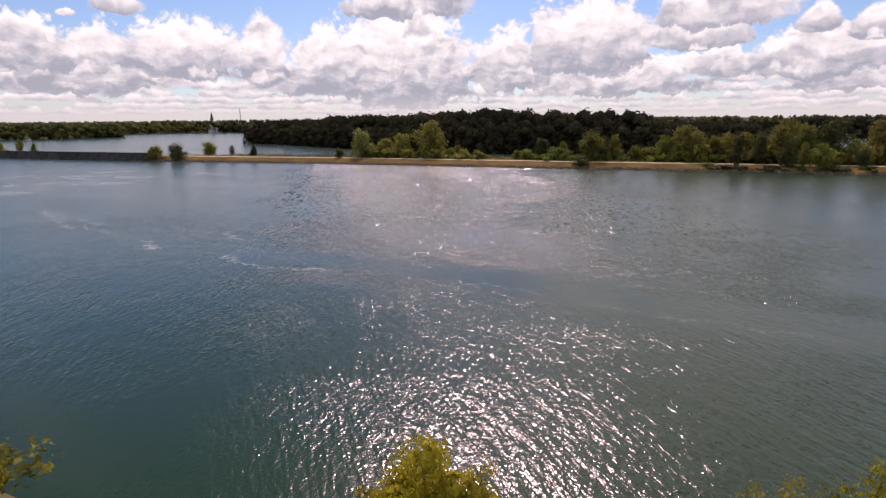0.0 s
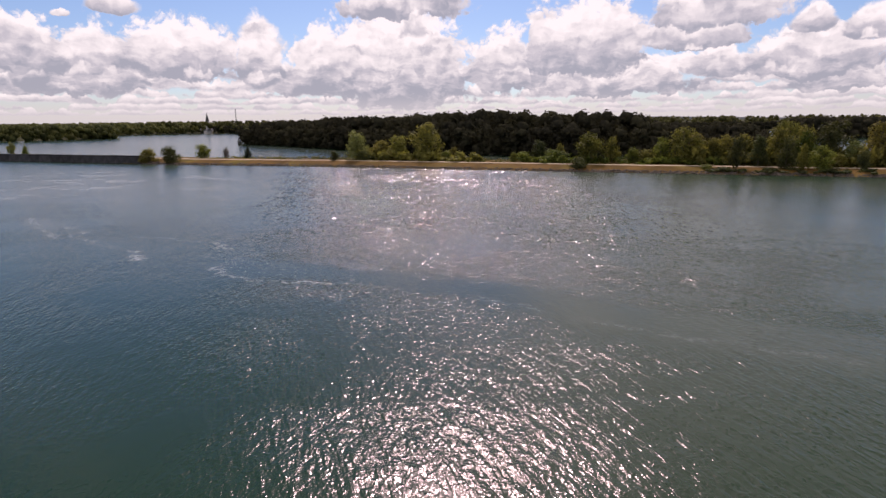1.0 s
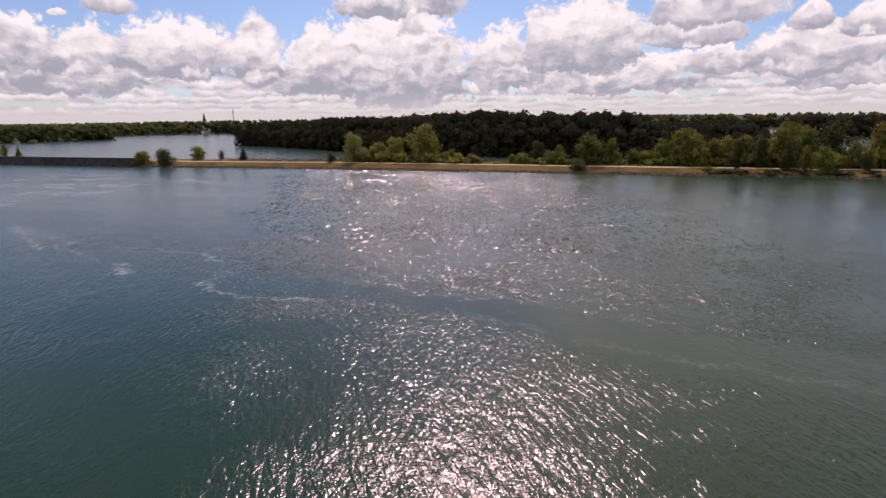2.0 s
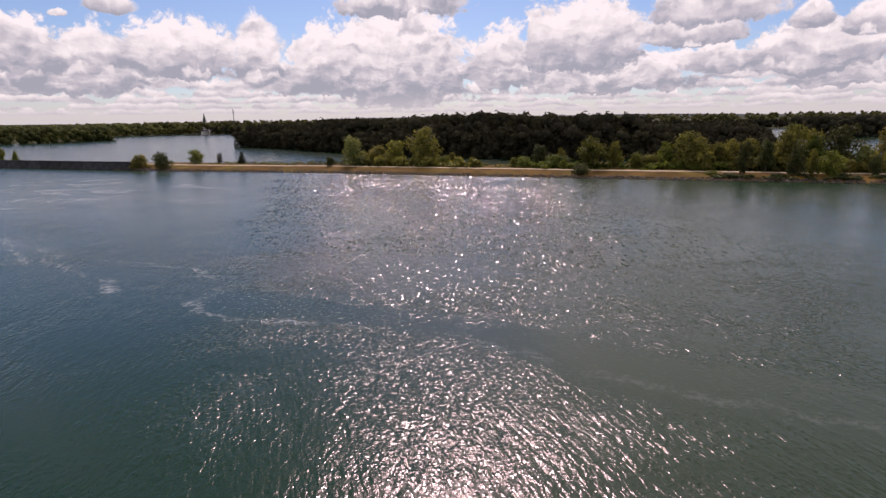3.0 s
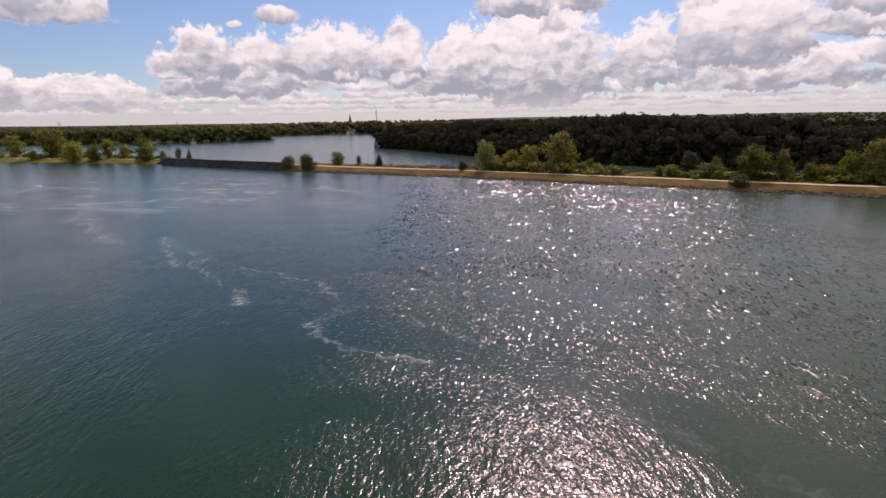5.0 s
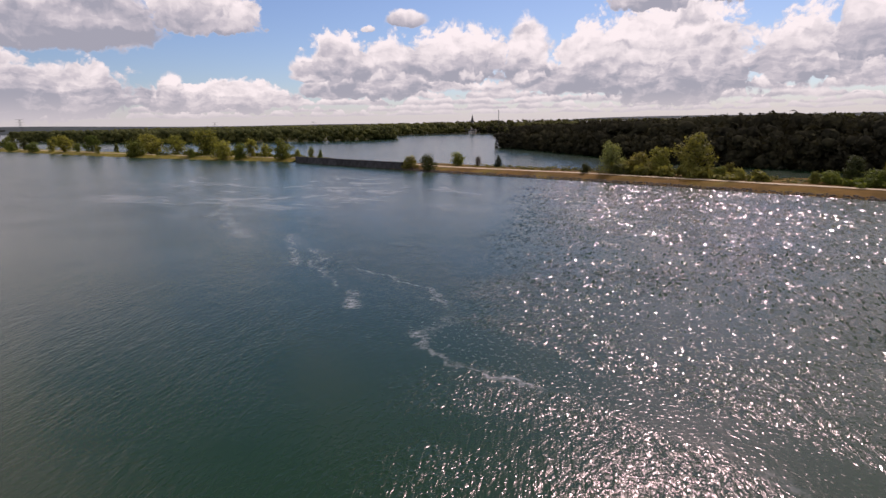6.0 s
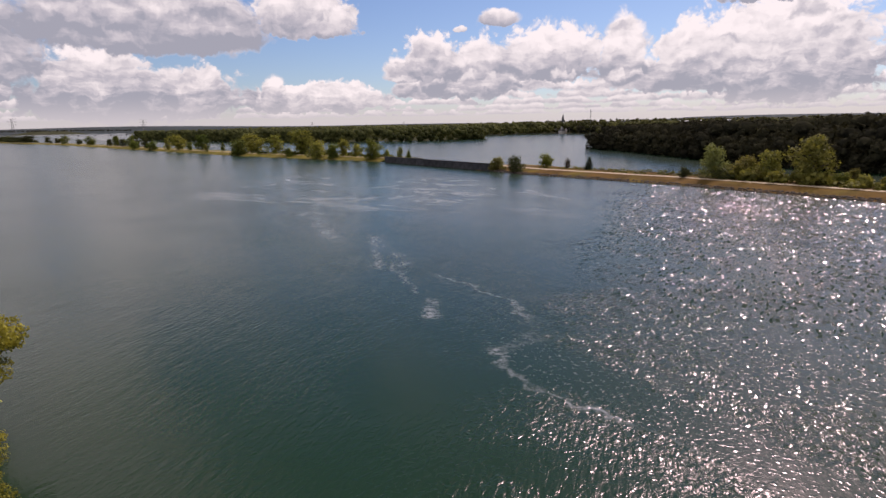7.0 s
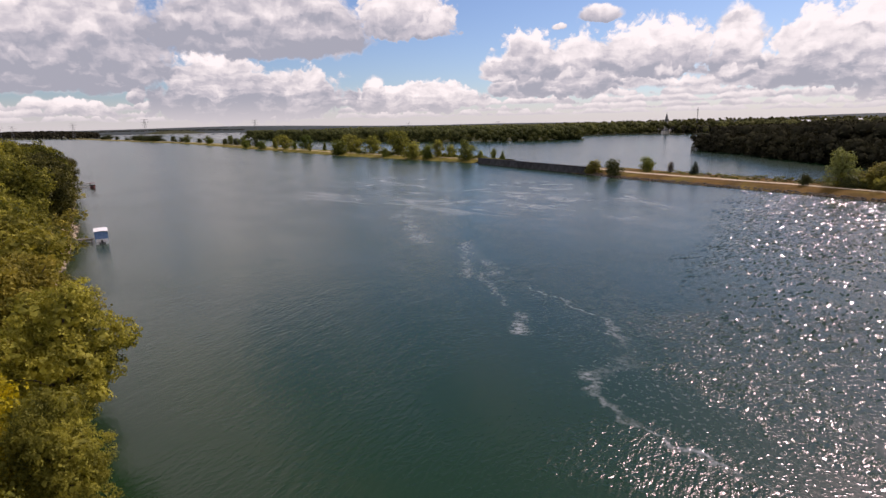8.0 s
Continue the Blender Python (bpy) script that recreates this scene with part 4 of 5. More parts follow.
def woods(name, poly, spacing, low, tall, mat, label, seed, cards=150, edge=None, limit=4000, shape=None):
    """Woods as one mass of many crowns, each a ragged clump of leaf cards round a dark heart."""
    rng = np.random.default_rng(seed)
    bm = bmesh.new()
    bmesh.ops.create_icosphere(bm, subdivisions=1, radius=1.0)
    ball = np.array([tuple(v.co) for v in bm.verts])
    tris = np.array([[v.index for v in f.verts] for f in bm.faces])
    bm.free()
    kinds = []
    for k in range(6):
        cs, rs, hearts = [], [], []
        for i in range(8):
            u = (i + 0.5) / 8
            a = i * 2.4 + k
            o = 0.36 * math.sqrt(max(0.0, 1 - 0.6 * u * u)) * (0.5 + 0.6 * rng.random())
            cs.append((math.cos(a) * o, math.sin(a) * o, 0.08 + 0.70 * u))
            rs.append(0.15 + 0.08 * rng.random())
            if i % 2:
                spin = np.linalg.qr(rng.normal(size=(3, 3)))[0]
                hearts.append(ball @ spin * (0.65 + 0.4 * rng.random((len(ball), 1))) * rs[-1] * (0.80 if cards > 200 else 1.05) + np.array(cs[-1]))
        kinds.append((np.concatenate(hearts), leaf_cloud(rng, cs, rs, cards, 0.050, 0.9, 0.1, 0.62, 0.045)[0]))
    core_faces = np.concatenate([tris + i * len(ball) for i in range(4)])
    xs, ys = np.array(poly).T
    n = int((np.ptp(xs) * np.ptp(ys)) / spacing**2)
    px, py = xs.min() + rng.random(n) * np.ptp(xs), ys.min() + rng.random(n) * np.ptp(ys)
    keep = inside(poly, px, py)
    if edge:
        keep &= edge(px, py)
    px, py = px[keep][:limit], py[keep][:limit]
    # a closed front row along the outline
    rim = denser(list(poly) + [poly[0]], spacing * 0.7)
    rim = np.array([p for p in rim if not edge or edge(np.array([p[0]]), np.array([p[1]]))[0]])
    px, py = np.concatenate([px, rim[:, 0]]), np.concatenate([py, rim[:, 1]])
    out, cores = [], []
    for i, (x, y) in enumerate(zip(px, py)):
        h = (low + (tall - low) * rng.random()) * (shape(x, y) if shape else 1.0)
        wd = h * (0.95 + 0.45 * rng.random())
        a = rng.random() * 6.28
        c, s = math.cos(a), math.sin(a)
        for v, into in zip(kinds[i % 6], (cores, out)):
            into.append(np.stack([(v[:, 0] * c - v[:, 1] * s) * wd + x, (v[:, 0] * s + v[:, 1] * c) * wd + y, (v[:, 2] - 0.05) * h * 1.08 + rise(x, y)], axis=1))
    k = len(kinds[0][0])
    core_v, leaf_v = np.concatenate(cores), np.concatenate(out)
    core_f = np.concatenate([core_faces + i * k for i in range(len(cores))])
    quads = np.arange(len(leaf_v)).reshape(-1, 4) + len(core_v)
    leaf_f = np.concatenate([quads[:, (0, 1, 2)], quads[:, (0, 2, 3)]])
    tagged(new(name, mesh_of(name, np.concatenate([core_v, leaf_v]), np.concatenate([core_f, leaf_f]), mat)), label, "woods", kind="stuff")


woods("woods", HEADLAND, 9.0, 23.5, 26.5, L_SHADOWED, "dense headland woods with cloud shadow in their leaf colour", 1, 240, lambda x, y: (y < 520) | (x < -100) & (y < 700), 520, lambda x, y: (0.62 + 0.38 * min(1.0, from_edge(HEADLAND, x, y) / 14)) * (0.84 + 0.26 * min(1.0, max(0.0, (x + 170) / 180)) * 0.6 - 0.34 * min(1.0, max(0.0, (x - 95) / 30)) + 0.05 * math.sin(x * 0.06)))
woods("woods", EAST_WOODS, 11.0, 17, 21.5, L_SHADOWED, "dark stand of tall trees beside the lake", 2, 120, None, 220)
woods("woods", FAR_EAST, 11.0, 12.5, 15, L_SHADOWED, "dark woods on the far lake shore", 7, 70, None, 260)
woods("woods", WEST_WOODS, 13.0, 17, 21, L_FAR, "sunlit green woods along the lake shore", 3, 95, None, 520)
woods("woods", NORTH_WOODS, 17.0, 19, 23, L_FAR, "green woods beyond the lake", 4, 60, None, 420)
woods("woods", FAR_LAND, 34.0, 20, 25, L_FAR, "distant woods up to the horizon", 5, 30, lambda x, y: (np.abs(np.arctan2(x, y) + 0.35) < 1.25) & (np.hypot(x, y) < 3000) & (x > -1500) & ((y > 1040) | (x > 0)), 700)
woods("woods", TOWN_EAST, 12.0, 12, 15, L_SHADOWED, "dark trees on the shore beside the town", 12, 80, None, 200)
woods("woods", TOWN_WEST, 13.0, 12, 15, L_FAR, "green trees on the shore beside the town", 13, 80, None, 200)
woods("woods", FAR_MID, 19.0, 16.5, 20, L_FAR, "green woods beyond the headland", 9, 60, None, 420)
woods("woods", FAR_WEST, 26.0, 19, 22, L_SHADOWED, "dark distant woods on a low point", 6, 50, lambda x, y: x > -4200, 260)
woods("woods", FAR_RIM, 30.0, 8, 11, L_SHADOWED, "dark distant woods along the horizon", 8, 50, None, 260)


# ---- weir ----
def make_weir():
    root = new("weir")
    a, b = Vector((-134, 256, 0)), Vector((-226, 288.5, 0))
    root.matrix_world = Matrix.Translation((a + b) / 2) @ Matrix.Rotation(math.atan2(b.y - a.y, b.x - a.x), 4, "Z")
    tagged(root, "long dark concrete weir wall across the channel", "weir", kind="structure")
    n = 14
    step = (b - a).length / n
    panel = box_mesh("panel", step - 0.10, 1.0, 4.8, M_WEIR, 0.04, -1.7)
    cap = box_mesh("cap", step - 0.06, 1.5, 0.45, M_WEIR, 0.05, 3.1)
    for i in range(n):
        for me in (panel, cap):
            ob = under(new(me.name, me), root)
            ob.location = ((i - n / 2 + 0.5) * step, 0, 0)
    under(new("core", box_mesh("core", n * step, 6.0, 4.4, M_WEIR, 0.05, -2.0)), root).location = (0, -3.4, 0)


make_weir()


# ---- stones and low growth ----
def blob(rng, r):
    """A rough stone of twenty faces."""
    bm = bmesh.new()
    bmesh.ops.create_icosphere(bm, subdivisions=1, radius=r)
    v = np.array([tuple(p.co) for p in bm.verts])
    f = np.array([[p.index for p in q.verts] for q in bm.faces])
    bm.free()
    return v * (0.7 + 0.5 * rng.random((len(v), 1))) * np.array((1, 1, 0.6)), f


def stones(name, line, count, low, high, band, z, mat, label, seed):
    rng = np.random.default_rng(seed)
    kinds = [blob(rng, 1.0) for _ in range(8)]
    fine = denser(line, 2.0)
    vs, fs, o = [], [], 0
    for i in range(count):
        k = int(rng.random() * (len(fine) - 1))
        a, b = Vector(fine[k]), Vector(fine[k + 1])
        d = (b - a).normalized()
        s = band[0] + (band[1] - band[0]) * rng.random()
        p = a + (b - a) * rng.random() + Vector((d.y, -d.x)) * s
        r = low + (high - low) * rng.random() ** 2
        v, f = kinds[i % 8]
        t = rng.random() * 6.28
        c, q = math.cos(t), math.sin(t)
        vs.append(np.stack([(v[:, 0] * c - v[:, 1] * q) * r + p.x, (v[:, 0] * q + v[:, 1] * c) * r + p.y, v[:, 2] * r + z(s)], axis=1))
        fs.append(f + o)
        o += len(v)
    tagged(new(name, mesh_of(name, np.concatenate(vs), np.concatenate(fs), mat)), label, "stones", kind="stuff")


stones("stones", [p for p in FAR_SHORE if -130 < p[0] < 200] + [(-133, 255)], 2600, 0.25, 0.8, (-0.8, 2.2), lambda s: 0.1 + 0.22 * s, M_ROCK, "dark rocks along the embankment waterline", 21)
stones("stones", [(-232, 291), (-396, 308), (-640, 357)], 700, 0.3, 0.9, (-0.8, 2.0), lambda s: 0.1 + 0.22 * s, M_ROCK, "dark rocks along the embankment waterline", 22)
stones("stones", [(-60, 30.5), (-111, 42.6), (-142, 52), (-170, 60)], 420, 0.2, 0.75, (-2.6, 0.6), lambda s: 0.25 - 0.4 * s, M_SANDSTONE, "tan rocks along the near shore", 23)


def growth(name, line, spots, count, tall, wide, mat, label, seed, leaves=90, size=0.16, band=(13, 24), z=1.5):
    """Low leafy clumps scattered along a line."""
    rng = np.random.default_rng(seed)
    fine = [p for p in denser(line, 3.0) if any(a < p[0] < b for a, b in spots)]
    out = []
    for i in range(count):
        p = fine[int(rng.random() * len(fine))]
        s = band[0] + (band[1] - band[0]) * rng.random()
        h, wd = tall * (0.5 + 0.7 * rng.random()), wide * (0.6 + 0.7 * rng.random())
        cs = [(rng.normal() * 0.25, rng.normal() * 0.25, 0.2 + 0.55 * rng.random()) for _ in range(5)]
        v = leaf_cloud(rng, cs, [0.24] * 5, leaves, size, 1.0, 0.1, 0.3)[0]
        out.append(v * np.array((wd, wd, h)) + np.array((p[0] + rng.normal() * 2 + 0.3 * s, p[1] + 0.95 * s, z)))
    v = np.concatenate(out)
    tagged(new(name, mesh_of(name, v, np.arange(len(v)).reshape(-1, 4), mat)), label, "undergrowth", kind="stuff")


growth("undergrowth", FAR_SHORE, [(-36, 12)], 60, 4.2, 4.5, L_OLIVE, "bushy green undergrowth behind the track", 31)
growth("undergrowth", FAR_SHORE, [(28, 58), (62, 92)], 70, 3.0, 4.0, L_GREEN, "bushy green undergrowth behind the track", 32)
growth("undergrowth", FAR_SHORE, [(84, 170)], 150, 6.0, 5.5, L_OLIVE, "thick olive green scrub behind the track", 33, 110, 0.14, (14, 26))
growth("undergrowth", FAR_SHORE, [(84, 170)], 60, 1.5, 3.2, L_DARK, "dark low scrub on the bank slope", 34, 80, 0.16, (1, 5), 0.5)
growth("tall_grass", FAR_SHORE, [(-110, 170)], 700, 0.9, 2.2, L_OLIVE, "dry tall grass on the embankment", 35, 26, 0.2, (14, 32), 1.4)
growth("tall_grass", FAR_SHORE, [(-420, -238)], 300, 1.0, 2.6, L_OLIVE, "dry tall grass on the embankment", 36, 26, 0.2, (6, 30), 1.2)
growth("undergrowth", FAR_SHORE, [(-420, -235)], 50, 3.0, 5.0, L_GREEN, "bushy undergrowth on the embankment", 37, 90, 0.16, (10, 26), 1.2)
growth("undergrowth", NEAR_SHORE, [(-75, -19)], 90, 4.0, 5.0, L_SHORE, "bushy undergrowth along the near shore", 38, 650, 0.038, (-11, -1.0), 0.9)
growth("undergrowth", NEAR_SHORE, [(-320, -75)], 150, 4.5, 6.5, L_SHORE, "bushy undergrowth along the near shore", 39, 220, 0.065, (-12, -1.0), 0.9)


# ---- boats and jetties ----
def add_part(name, me, parent, at=(0, 0, 0), turn=(0, 0, 0)):
    ob = under(new(name, me), parent)
    ob.location, ob.rotation_euler = at, turn
    return ob


def rod(name, points, r, mat, sides=8):
    v, f = tube(points, [r] * len(points), sides)
    n = len(v)
    f = f + [tuple(range(sides))[::-1], tuple(range(n - sides, n))]
    return mesh_of(name, v, f, mat, False)


def pontoon_boat(x, y, heading):
    boat = new("pontoon_boat")
    boat.location, boat.rotation_euler, boat.scale = (x, y, 0), (0, 0, heading), (0.9, 0.9, 0.84)
    tagged(boat, "white and blue canopied pontoon boat moored at a jetty", "boat")
    for sy in (-0.95, 0.95):
        add_part("pontoon", rod("pontoon", [(-3.3, sy, 0.12), (-3.0, sy, 0.1), (2.7, sy, 0.1), (3.3, sy, 0.3)], 0.33, M_WHITE, 12), boat)
    add_part("deck", box_mesh("deck", 6.4, 2.7, 0.14, M_ALU, 0.03, 0.42), boat)
    for sy in (-1.32, 1.32):
        add_part("side_panel", box_mesh("side_panel", 5.4, 0.06, 0.75, M_BLUE, 0.015, 0.58), boat, (0, sy, 0))
        add_part("rail", rod("rail", [(-2.7, sy, 1.38), (2.7, sy, 1.38)], 0.03, M_ALU), boat)
        for sx in (-2.6, 0.2, 2.5):
            add_part("canopy_post", rod("canopy_post", [(sx, sy, 0.5), (sx * 0.96, sy, 3.0)], 0.035, M_ALU), boat)
        add_part("curtain", box_mesh("curtain", 5.6, 0.05, 1.55, M_BLUE, 0.015, 1.5), boat, (0, sy * 1.02, 0))
    for sx in (-2.75, 2.72):
        add_part("end_panel", box_mesh("end_panel", 0.06, 2.5, 0.7, M_WHITE, 0.015, 0.58), boat, (sx, 0, 0))
        add_part("end_curtain", box_mesh("end_curtain", 0.05, 2.66, 1.8, M_BLUE, 0.015, 1.2), boat, (sx, 0, 0))
    bm = bmesh.new()
    bmesh.ops.create_grid(bm, x_segments=8, y_segments=8, size=1.0)
    for v in bm.verts:
        v.co = (v.co.x * 3.0, v.co.y * 1.5, 3.34 - 0.10 * v.co.y**2)
    bmesh.ops.solidify(bm, geom=bm.faces[:], thickness=0.12)
    me = bpy.data.meshes.new("canopy")
    bm.to_mesh(me)
    bm.free()
    me.materials.append(M_WHITE)
    add_part("canopy", me, boat)
    add_part("motor", box_mesh("motor", 0.5, 0.45, 1.0, M_BLACK, 0.08, 0.1), boat, (-3.35, 0, 0))
    add_part("seat", box_mesh("seat", 0.7, 2.0, 0.45, M_WHITE, 0.06, 0.56), boat, (2.0, 0, 0))


def motor_boat(x, y, heading):
    boat = new("motor_boat")
    boat.location, boat.rotation_euler = (x, y, 0), (0, 0, heading)
    tagged(boat, "small dark red motor boat with a raised windscreen", "boat")
    st = [(-2.4, 0.95, 0.85), (-1.0, 1.05, 0.85), (0.8, 0.95, 0.95), (2.0, 0.5, 1.05), (2.7, 0.05, 1.15)]
    vs, fs = [], []
    for sx, hw, top in st:
        vs += [(sx, -hw, top), (sx, -hw * 0.8, 0.1), (sx, 0, -0.25), (sx, hw * 0.8, 0.1), (sx, hw, top)]
    for i in range(len(st) - 1):
        for j in range(4):
            fs.append((i * 5 + j, i * 5 + j + 1, i * 5 + 6 + j, i * 5 + 5 + j))
    fs += [(0, 1, 2, 3, 4), (0, 4, 9, 5), (5, 9, 14, 10), (10, 14, 19, 15), (15, 19, 24, 20)]
    add_part("hull", mesh_of("hull", vs, fs, M_RED), boat)
    add_part("windscreen", box_mesh("windscreen", 0.08, 1.7, 0.6, M_BLACK, 0.02, 0.95), boat, (0.5, 0, 0), (0, -0.4, 0))
    for sy in (-0.85, 0.85):
        add_part("post", rod("post", [(-1.0, sy, 0.85), (-0.9, sy, 2.2)], 0.035, M_ALU), boat)
    add_part("top_cover", box_mesh("top_cover", 2.0, 1.9, 0.10, M_RED, 0.03, 2.2), boat, (-0.6, 0, 0))
    add_part("motor", box_mesh("motor", 0.4, 0.4, 1.0, M_BLACK, 0.07, 0.2), boat, (-2.6, 0, 0))


def jetty(x, y, heading, length, wide=1.5):
    root = new("jetty")
    root.location, root.rotation_euler = (x, y, 0), (0, 0, heading)
    tagged(root, "weathered grey timber jetty on posts", "jetty", "jetties on the near shore")
    n = int(length / 0.3)
    plank = box_mesh("plank", 0.27, wide, 0.06, M_PLANK, 0.008, 0.55)
    for i in range(n):
        add_part("plank", plank, root, ((i + 0.5) * 0.3, 0, 0))
    beam = box_mesh("beam", n * 0.3, 0.12, 0.16, M_PLANK, 0.01, 0.38)
    post = rod("post", [(0, 0, -2.0), (0, 0, 0.95)], 0.09, M_PLANK)
    for sy in (-wide / 2 + 0.1, wide / 2 - 0.1):
        add_part("beam", beam, root, (n * 0.15, sy, 0))
        for sx in np.linspace(0.3, n * 0.3 - 0.2, max(2, n // 9)):
            add_part("post", post, root, (float(sx), sy * 1.25, 0))


pontoon_boat(-138.5, 57.0, radians(166))
jetty(-145.5, 51.0, radians(42), 7.5)
motor_boat(-275.0, 91.4, radians(160))
jetty(-281.5, 85.0, radians(50), 7.0)
jetty(-297.5, 89.0, radians(60), 7.5)


# ---- fence posts on the embankment ----
def fence_post(x, y):
    ob = tagged(new("fence_post", rod("fence_post", [(0, 0, -0.3), (0, 0, 1.55), (0.01, 0, 1.7)], 0.10, M_PLANK)), "weathered wooden post on the embankment", "post", "posts on the embankment")
    ob.location = (x, y, 1.6)


fence_post(-81, 259)
fence_post(-74.5, 256)
fence_post(-58, 250)


# ---- town, masts and pylons far off ----
def house(x, y, z, long, deep, tall, turn, wall, roof, label, name="house"):
    root = new(name)
    root.location, root.rotation_euler = (x, y, z), (0, 0, turn)
    tagged(root, label, "building", "buildings of the far town")
    add_part("wall", box_mesh("wall", long, deep, tall + 2, wall, 0.05, -2), root)
    h = deep * 0.38
    vs = [(-long / 2 - 0.4, -deep / 2 - 0.5, tall), (long / 2 + 0.4, -deep / 2 - 0.5, tall), (long / 2 + 0.4, deep / 2 + 0.5, tall), (-long / 2 - 0.4, deep / 2 + 0.5, tall), (-long / 2 - 0.4, 0, tall + h), (long / 2 + 0.4, 0, tall + h)]
    add_part("roof", mesh_of("roof", vs, [(0, 1, 5, 4), (2, 3, 4, 5), (1, 2, 5), (3, 0, 4), (0, 3, 2, 1)], roof), root)
    pane = box_mesh("window", 1.3, 0.12, 1.7, M_BLACK, 0.02)
    n = max(2, int(long / 4))
    for storey in range(max(1, int(tall // 3))):
        for i in range(n):
            add_part("window", pane, root, ((i + 0.5) * long / n - long / 2, -deep / 2 - 0.03, 0.9 + storey * 3))
    return root


def church(x, y, z):
    root = new("church")
    root.location, root.rotation_euler = (x, y, z), (0, 0, 0.3)
    tagged(root, "pale stone church with a tall pointed grey spire", "church")
    add_part("nave", box_mesh("nave", 12, 24, 12, M_STONE, 0.05, -2), root, (0, 10, 0))
    vs = [(-6.5, -2.5, 10), (6.5, -2.5, 10), (6.5, 22.5, 10), (-6.5, 22.5, 10), (0, -2.5, 16), (0, 22.5, 16)]
    add_part("roof", mesh_of("roof", vs, [(0, 4, 5, 3), (1, 2, 5, 4), (0, 1, 4), (2, 3, 5), (0, 3, 2, 1)], M_ROOF), root)
    tower = add_part("tower", box_mesh("tower", 6, 6, 24, M_STONE, 0.08, -2), root, (0, -3, 0))
    add_part("belfry", box_mesh("belfry", 5, 5, 4, M_STONE, 0.05, 22), root, (0, -3, 0))
    bm = bmesh.new()
    bmesh.ops.create_cone(bm, segments=8, radius1=3.6, radius2=0.2, depth=16)
    me = bpy.data.meshes.new("spire")
    bm.to_mesh(me)
    bm.free()
    me.materials.append(M_ROOF)
    add_part("spire", me, root, (0, -3, 34))
    for sz in (8, 14, 23.2):
        add_part("window", box_mesh("window", 1.4, 0.2, 2.6, M_BLACK, 0.02), root, (0, -6.05, sz))


def lattice(name, label, x, y, z, tall, base, top, arms, category="tower"):
    """A lattice tower: four legs, rings, crossing braces and arms."""
    root = new(name)
    root.location, root.rotation_euler = (x, y, z), (0, 0, math.atan2(y, x) + math.pi / 2)
    tagged(root, label, category, "towers on the horizon")
    r = max(0.22, tall * 0.006)
    for sx in (-1, 1):
        for sy in (-1, 1):
            add_part("leg", rod("leg", [(sx * base, sy * base, -1), (sx * top, sy * top, tall)], r, M_STEEL, 5), root)
    n = 9
    for i in range(n):
        a, b = i / n, (i + 1) / n
        wa, wb = base + (top - base) * a, base + (top - base) * b
        for sy in (-1, 1):
            add_part("brace", rod("brace", [(-wa, sy * wa, tall * a), (wb, sy * wb, tall * b)], r * 0.6, M_STEEL, 4), root)
            add_part("brace", rod("brace", [(wa, sy * wa, tall * a), (-wb, sy * wb, tall * b)], r * 0.6, M_STEEL, 4), root)
    for frac, half in arms:
        for sy in (-1, 1):
            add_part("arm", rod("arm", [(-half, 0, tall * frac + 0.8), (0, sy * top, tall * frac), (half, 0, tall * frac + 0.8)], r * 0.8, M_STEEL, 4), root)


def far_at(azimuth, dist):
    return -2.8 - math.sin(radians(azimuth)) * dist, 22.5 + math.cos(radians(azimuth)) * dist


cx, cy = far_at(22.2, 1165)
church(cx, cy, 1.0 - 4)
for k, (da, dd, ln, tl, wl) in enumerate([(-0.5, 22, 11, 6, M_STONE), (0.45, 14, 10, 5, M_PLANK), (0.1, -18, 9, 4, M_STONE)]):
    hx, hy = far_at(22.2 + da, 1165 + dd)
    house(hx, hy, 1.8, ln, 9, tl, 0.3 + 0.4 * k, wl, M_ROOF, "pale far house near the church")
for az, dist, ln, tl in [(11.2, 1250, 17, 13), (9.6, 1280, 10, 14.5), (7.5, 1290, 8, 14)]:
    hx, hy = far_at(az, dist)
    house(hx, hy, 3, ln, 14, tl, 0.2, M_WHITE, M_WHITE, "long white far building among trees", "warehouse")
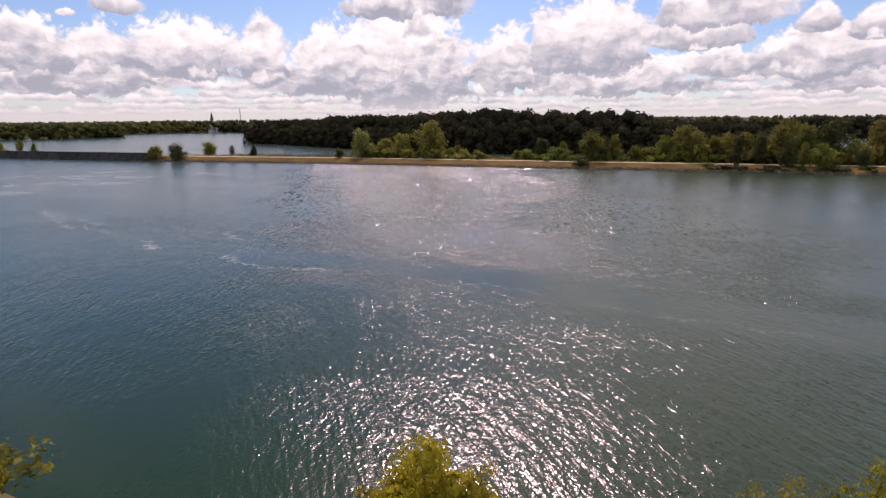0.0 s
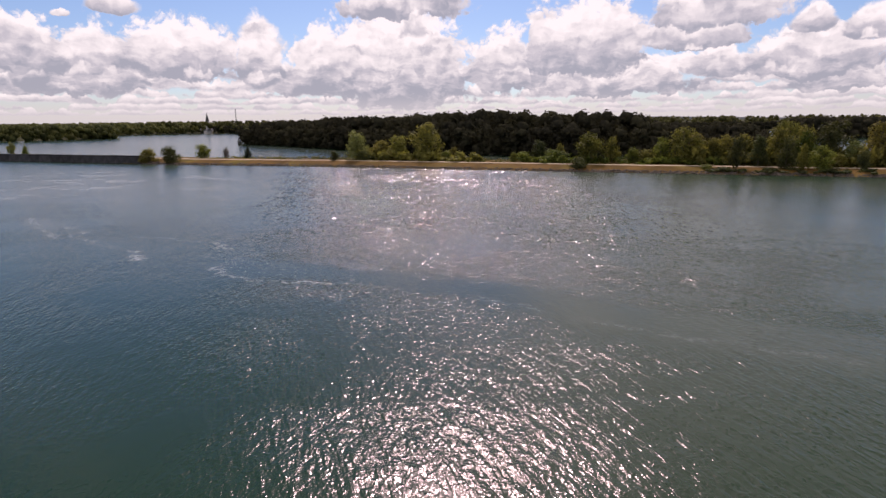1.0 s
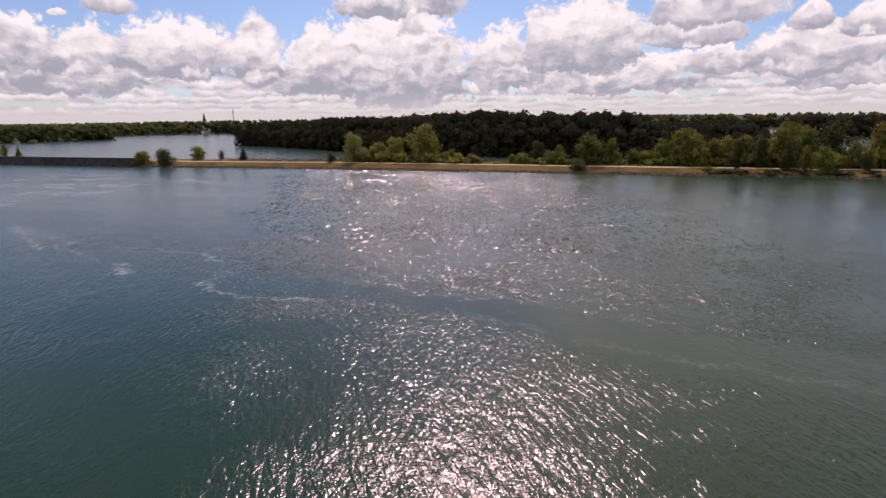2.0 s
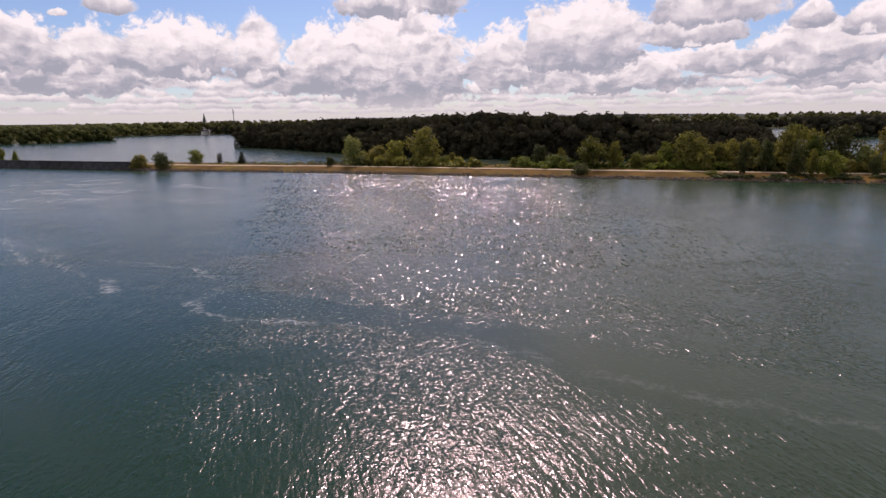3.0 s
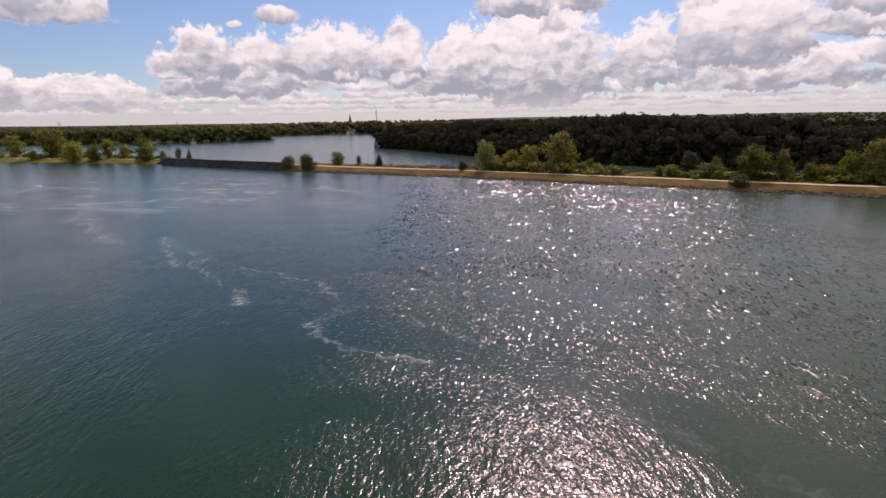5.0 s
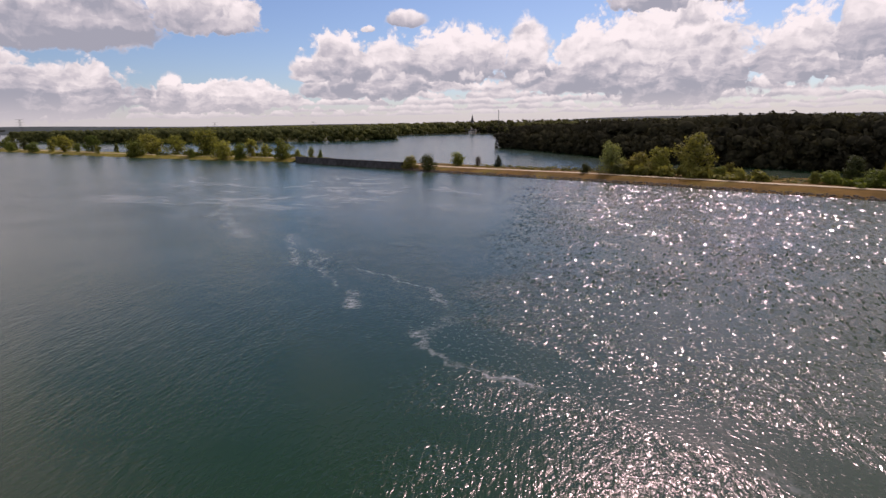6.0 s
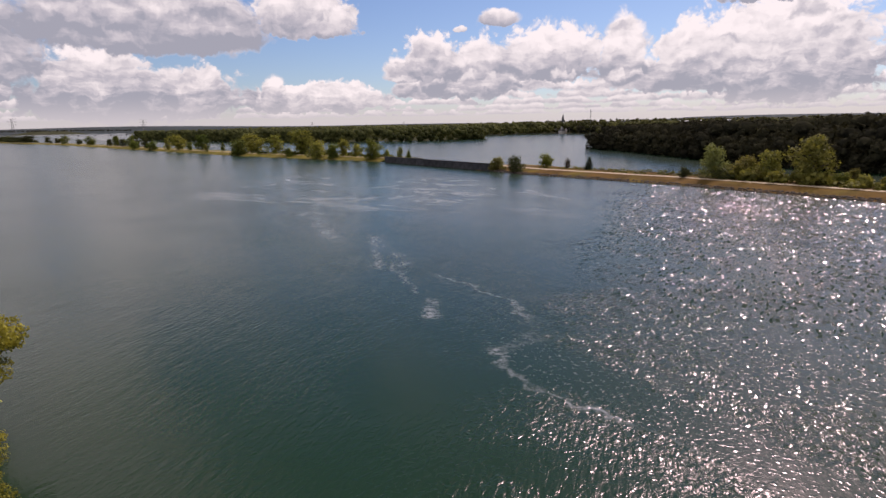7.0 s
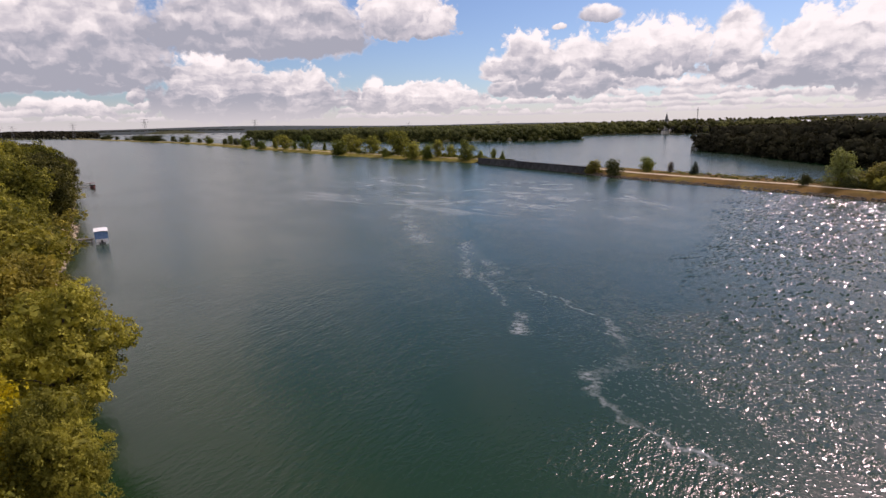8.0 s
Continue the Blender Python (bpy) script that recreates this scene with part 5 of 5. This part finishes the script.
for az, dist, el in [(19.6, 1500, 1.19)]:
    mx, my = far_at(az, dist)
    lattice("radio_mast", "thin grey lattice radio mast", mx, my, 4, 19 + dist * math.tan(radians(el)), 0.9, 0.7, [(0.86, 3.0)], "mast")
for az, dist, el in [(71.16, 1900, 1.02), (76.56, 2300, 0.80), (80.7, 2500, 0.55), (81.5, 2600, 0.5), (61.8, 1900, 0.84), (38.0, 2600, 0.32), (47.0, 2600, 0.4)]:
    mx, my = far_at(az, dist)
    lattice("pylon", "grey steel lattice power pylon", mx, my, 1.5, 22 + dist * math.tan(radians(el)), 4.6, 1.2, [(0.98, 9), (0.84, 11), (0.7, 9)], "pylon")


def bridge():
    """A long low road bridge on piers across the lake."""
    root = new("bridge")
    tagged(root, "long low grey concrete bridge on piers over the lake", "bridge")
    a, b = Vector(far_at(63.2, 2900)), Vector(far_at(77.6, 2900))
    root.location, root.rotation_euler = (*a, 0.0), (0, 0, math.atan2(b.y - a.y, b.x - a.x))
    span = (b - a).length
    add_part("deck", box_mesh("deck", span, 11, 2.6, M_WHITE, 0.1), root, (span / 2, 0, 4.6))
    for side in (-1, 1):
        add_part("parapet", box_mesh("parapet", span, 0.4, 1.2, M_WHITE, 0.05), root, (span / 2, side * 5.2, 7.2))
    n = int(span / 58)
    shaft = box_mesh("pier", 5.0, 8.0, 7.2, M_ROOF, 0.15)
    for i in range(n + 1):
        add_part("pier", shaft, root, (span * i / n, 0, -2.0))


bridge()


def make_hills():
    """Low ridges that close the horizon, haze blue put into their colour."""
    vs, fs = [], []
    az = np.radians(np.linspace(-75, 105, 181))
    for i, a in enumerate(az):
        h = 34 + 9 * math.sin(a * 5.0 + 2.2) + 5 * math.sin(a * 13.0) + (7 if -0.75 < a < 0.2 else 0)
        for r, z in ((4100, -4.0), (4350, h * 0.6), (4600, h), (4750, -4.0)):
            vs.append((-math.sin(a) * r, math.cos(a) * r, z))
        if i:
            for j in range(3):
                fs.append(((i - 1) * 4 + j, i * 4 + j, i * 4 + j + 1, (i - 1) * 4 + j + 1))
    tagged(new("backdrop", mesh_of("backdrop", vs, fs, M_HILL, True)), "low hills along the horizon with haze blue in their colour", "hills", kind="structure")


make_hills()
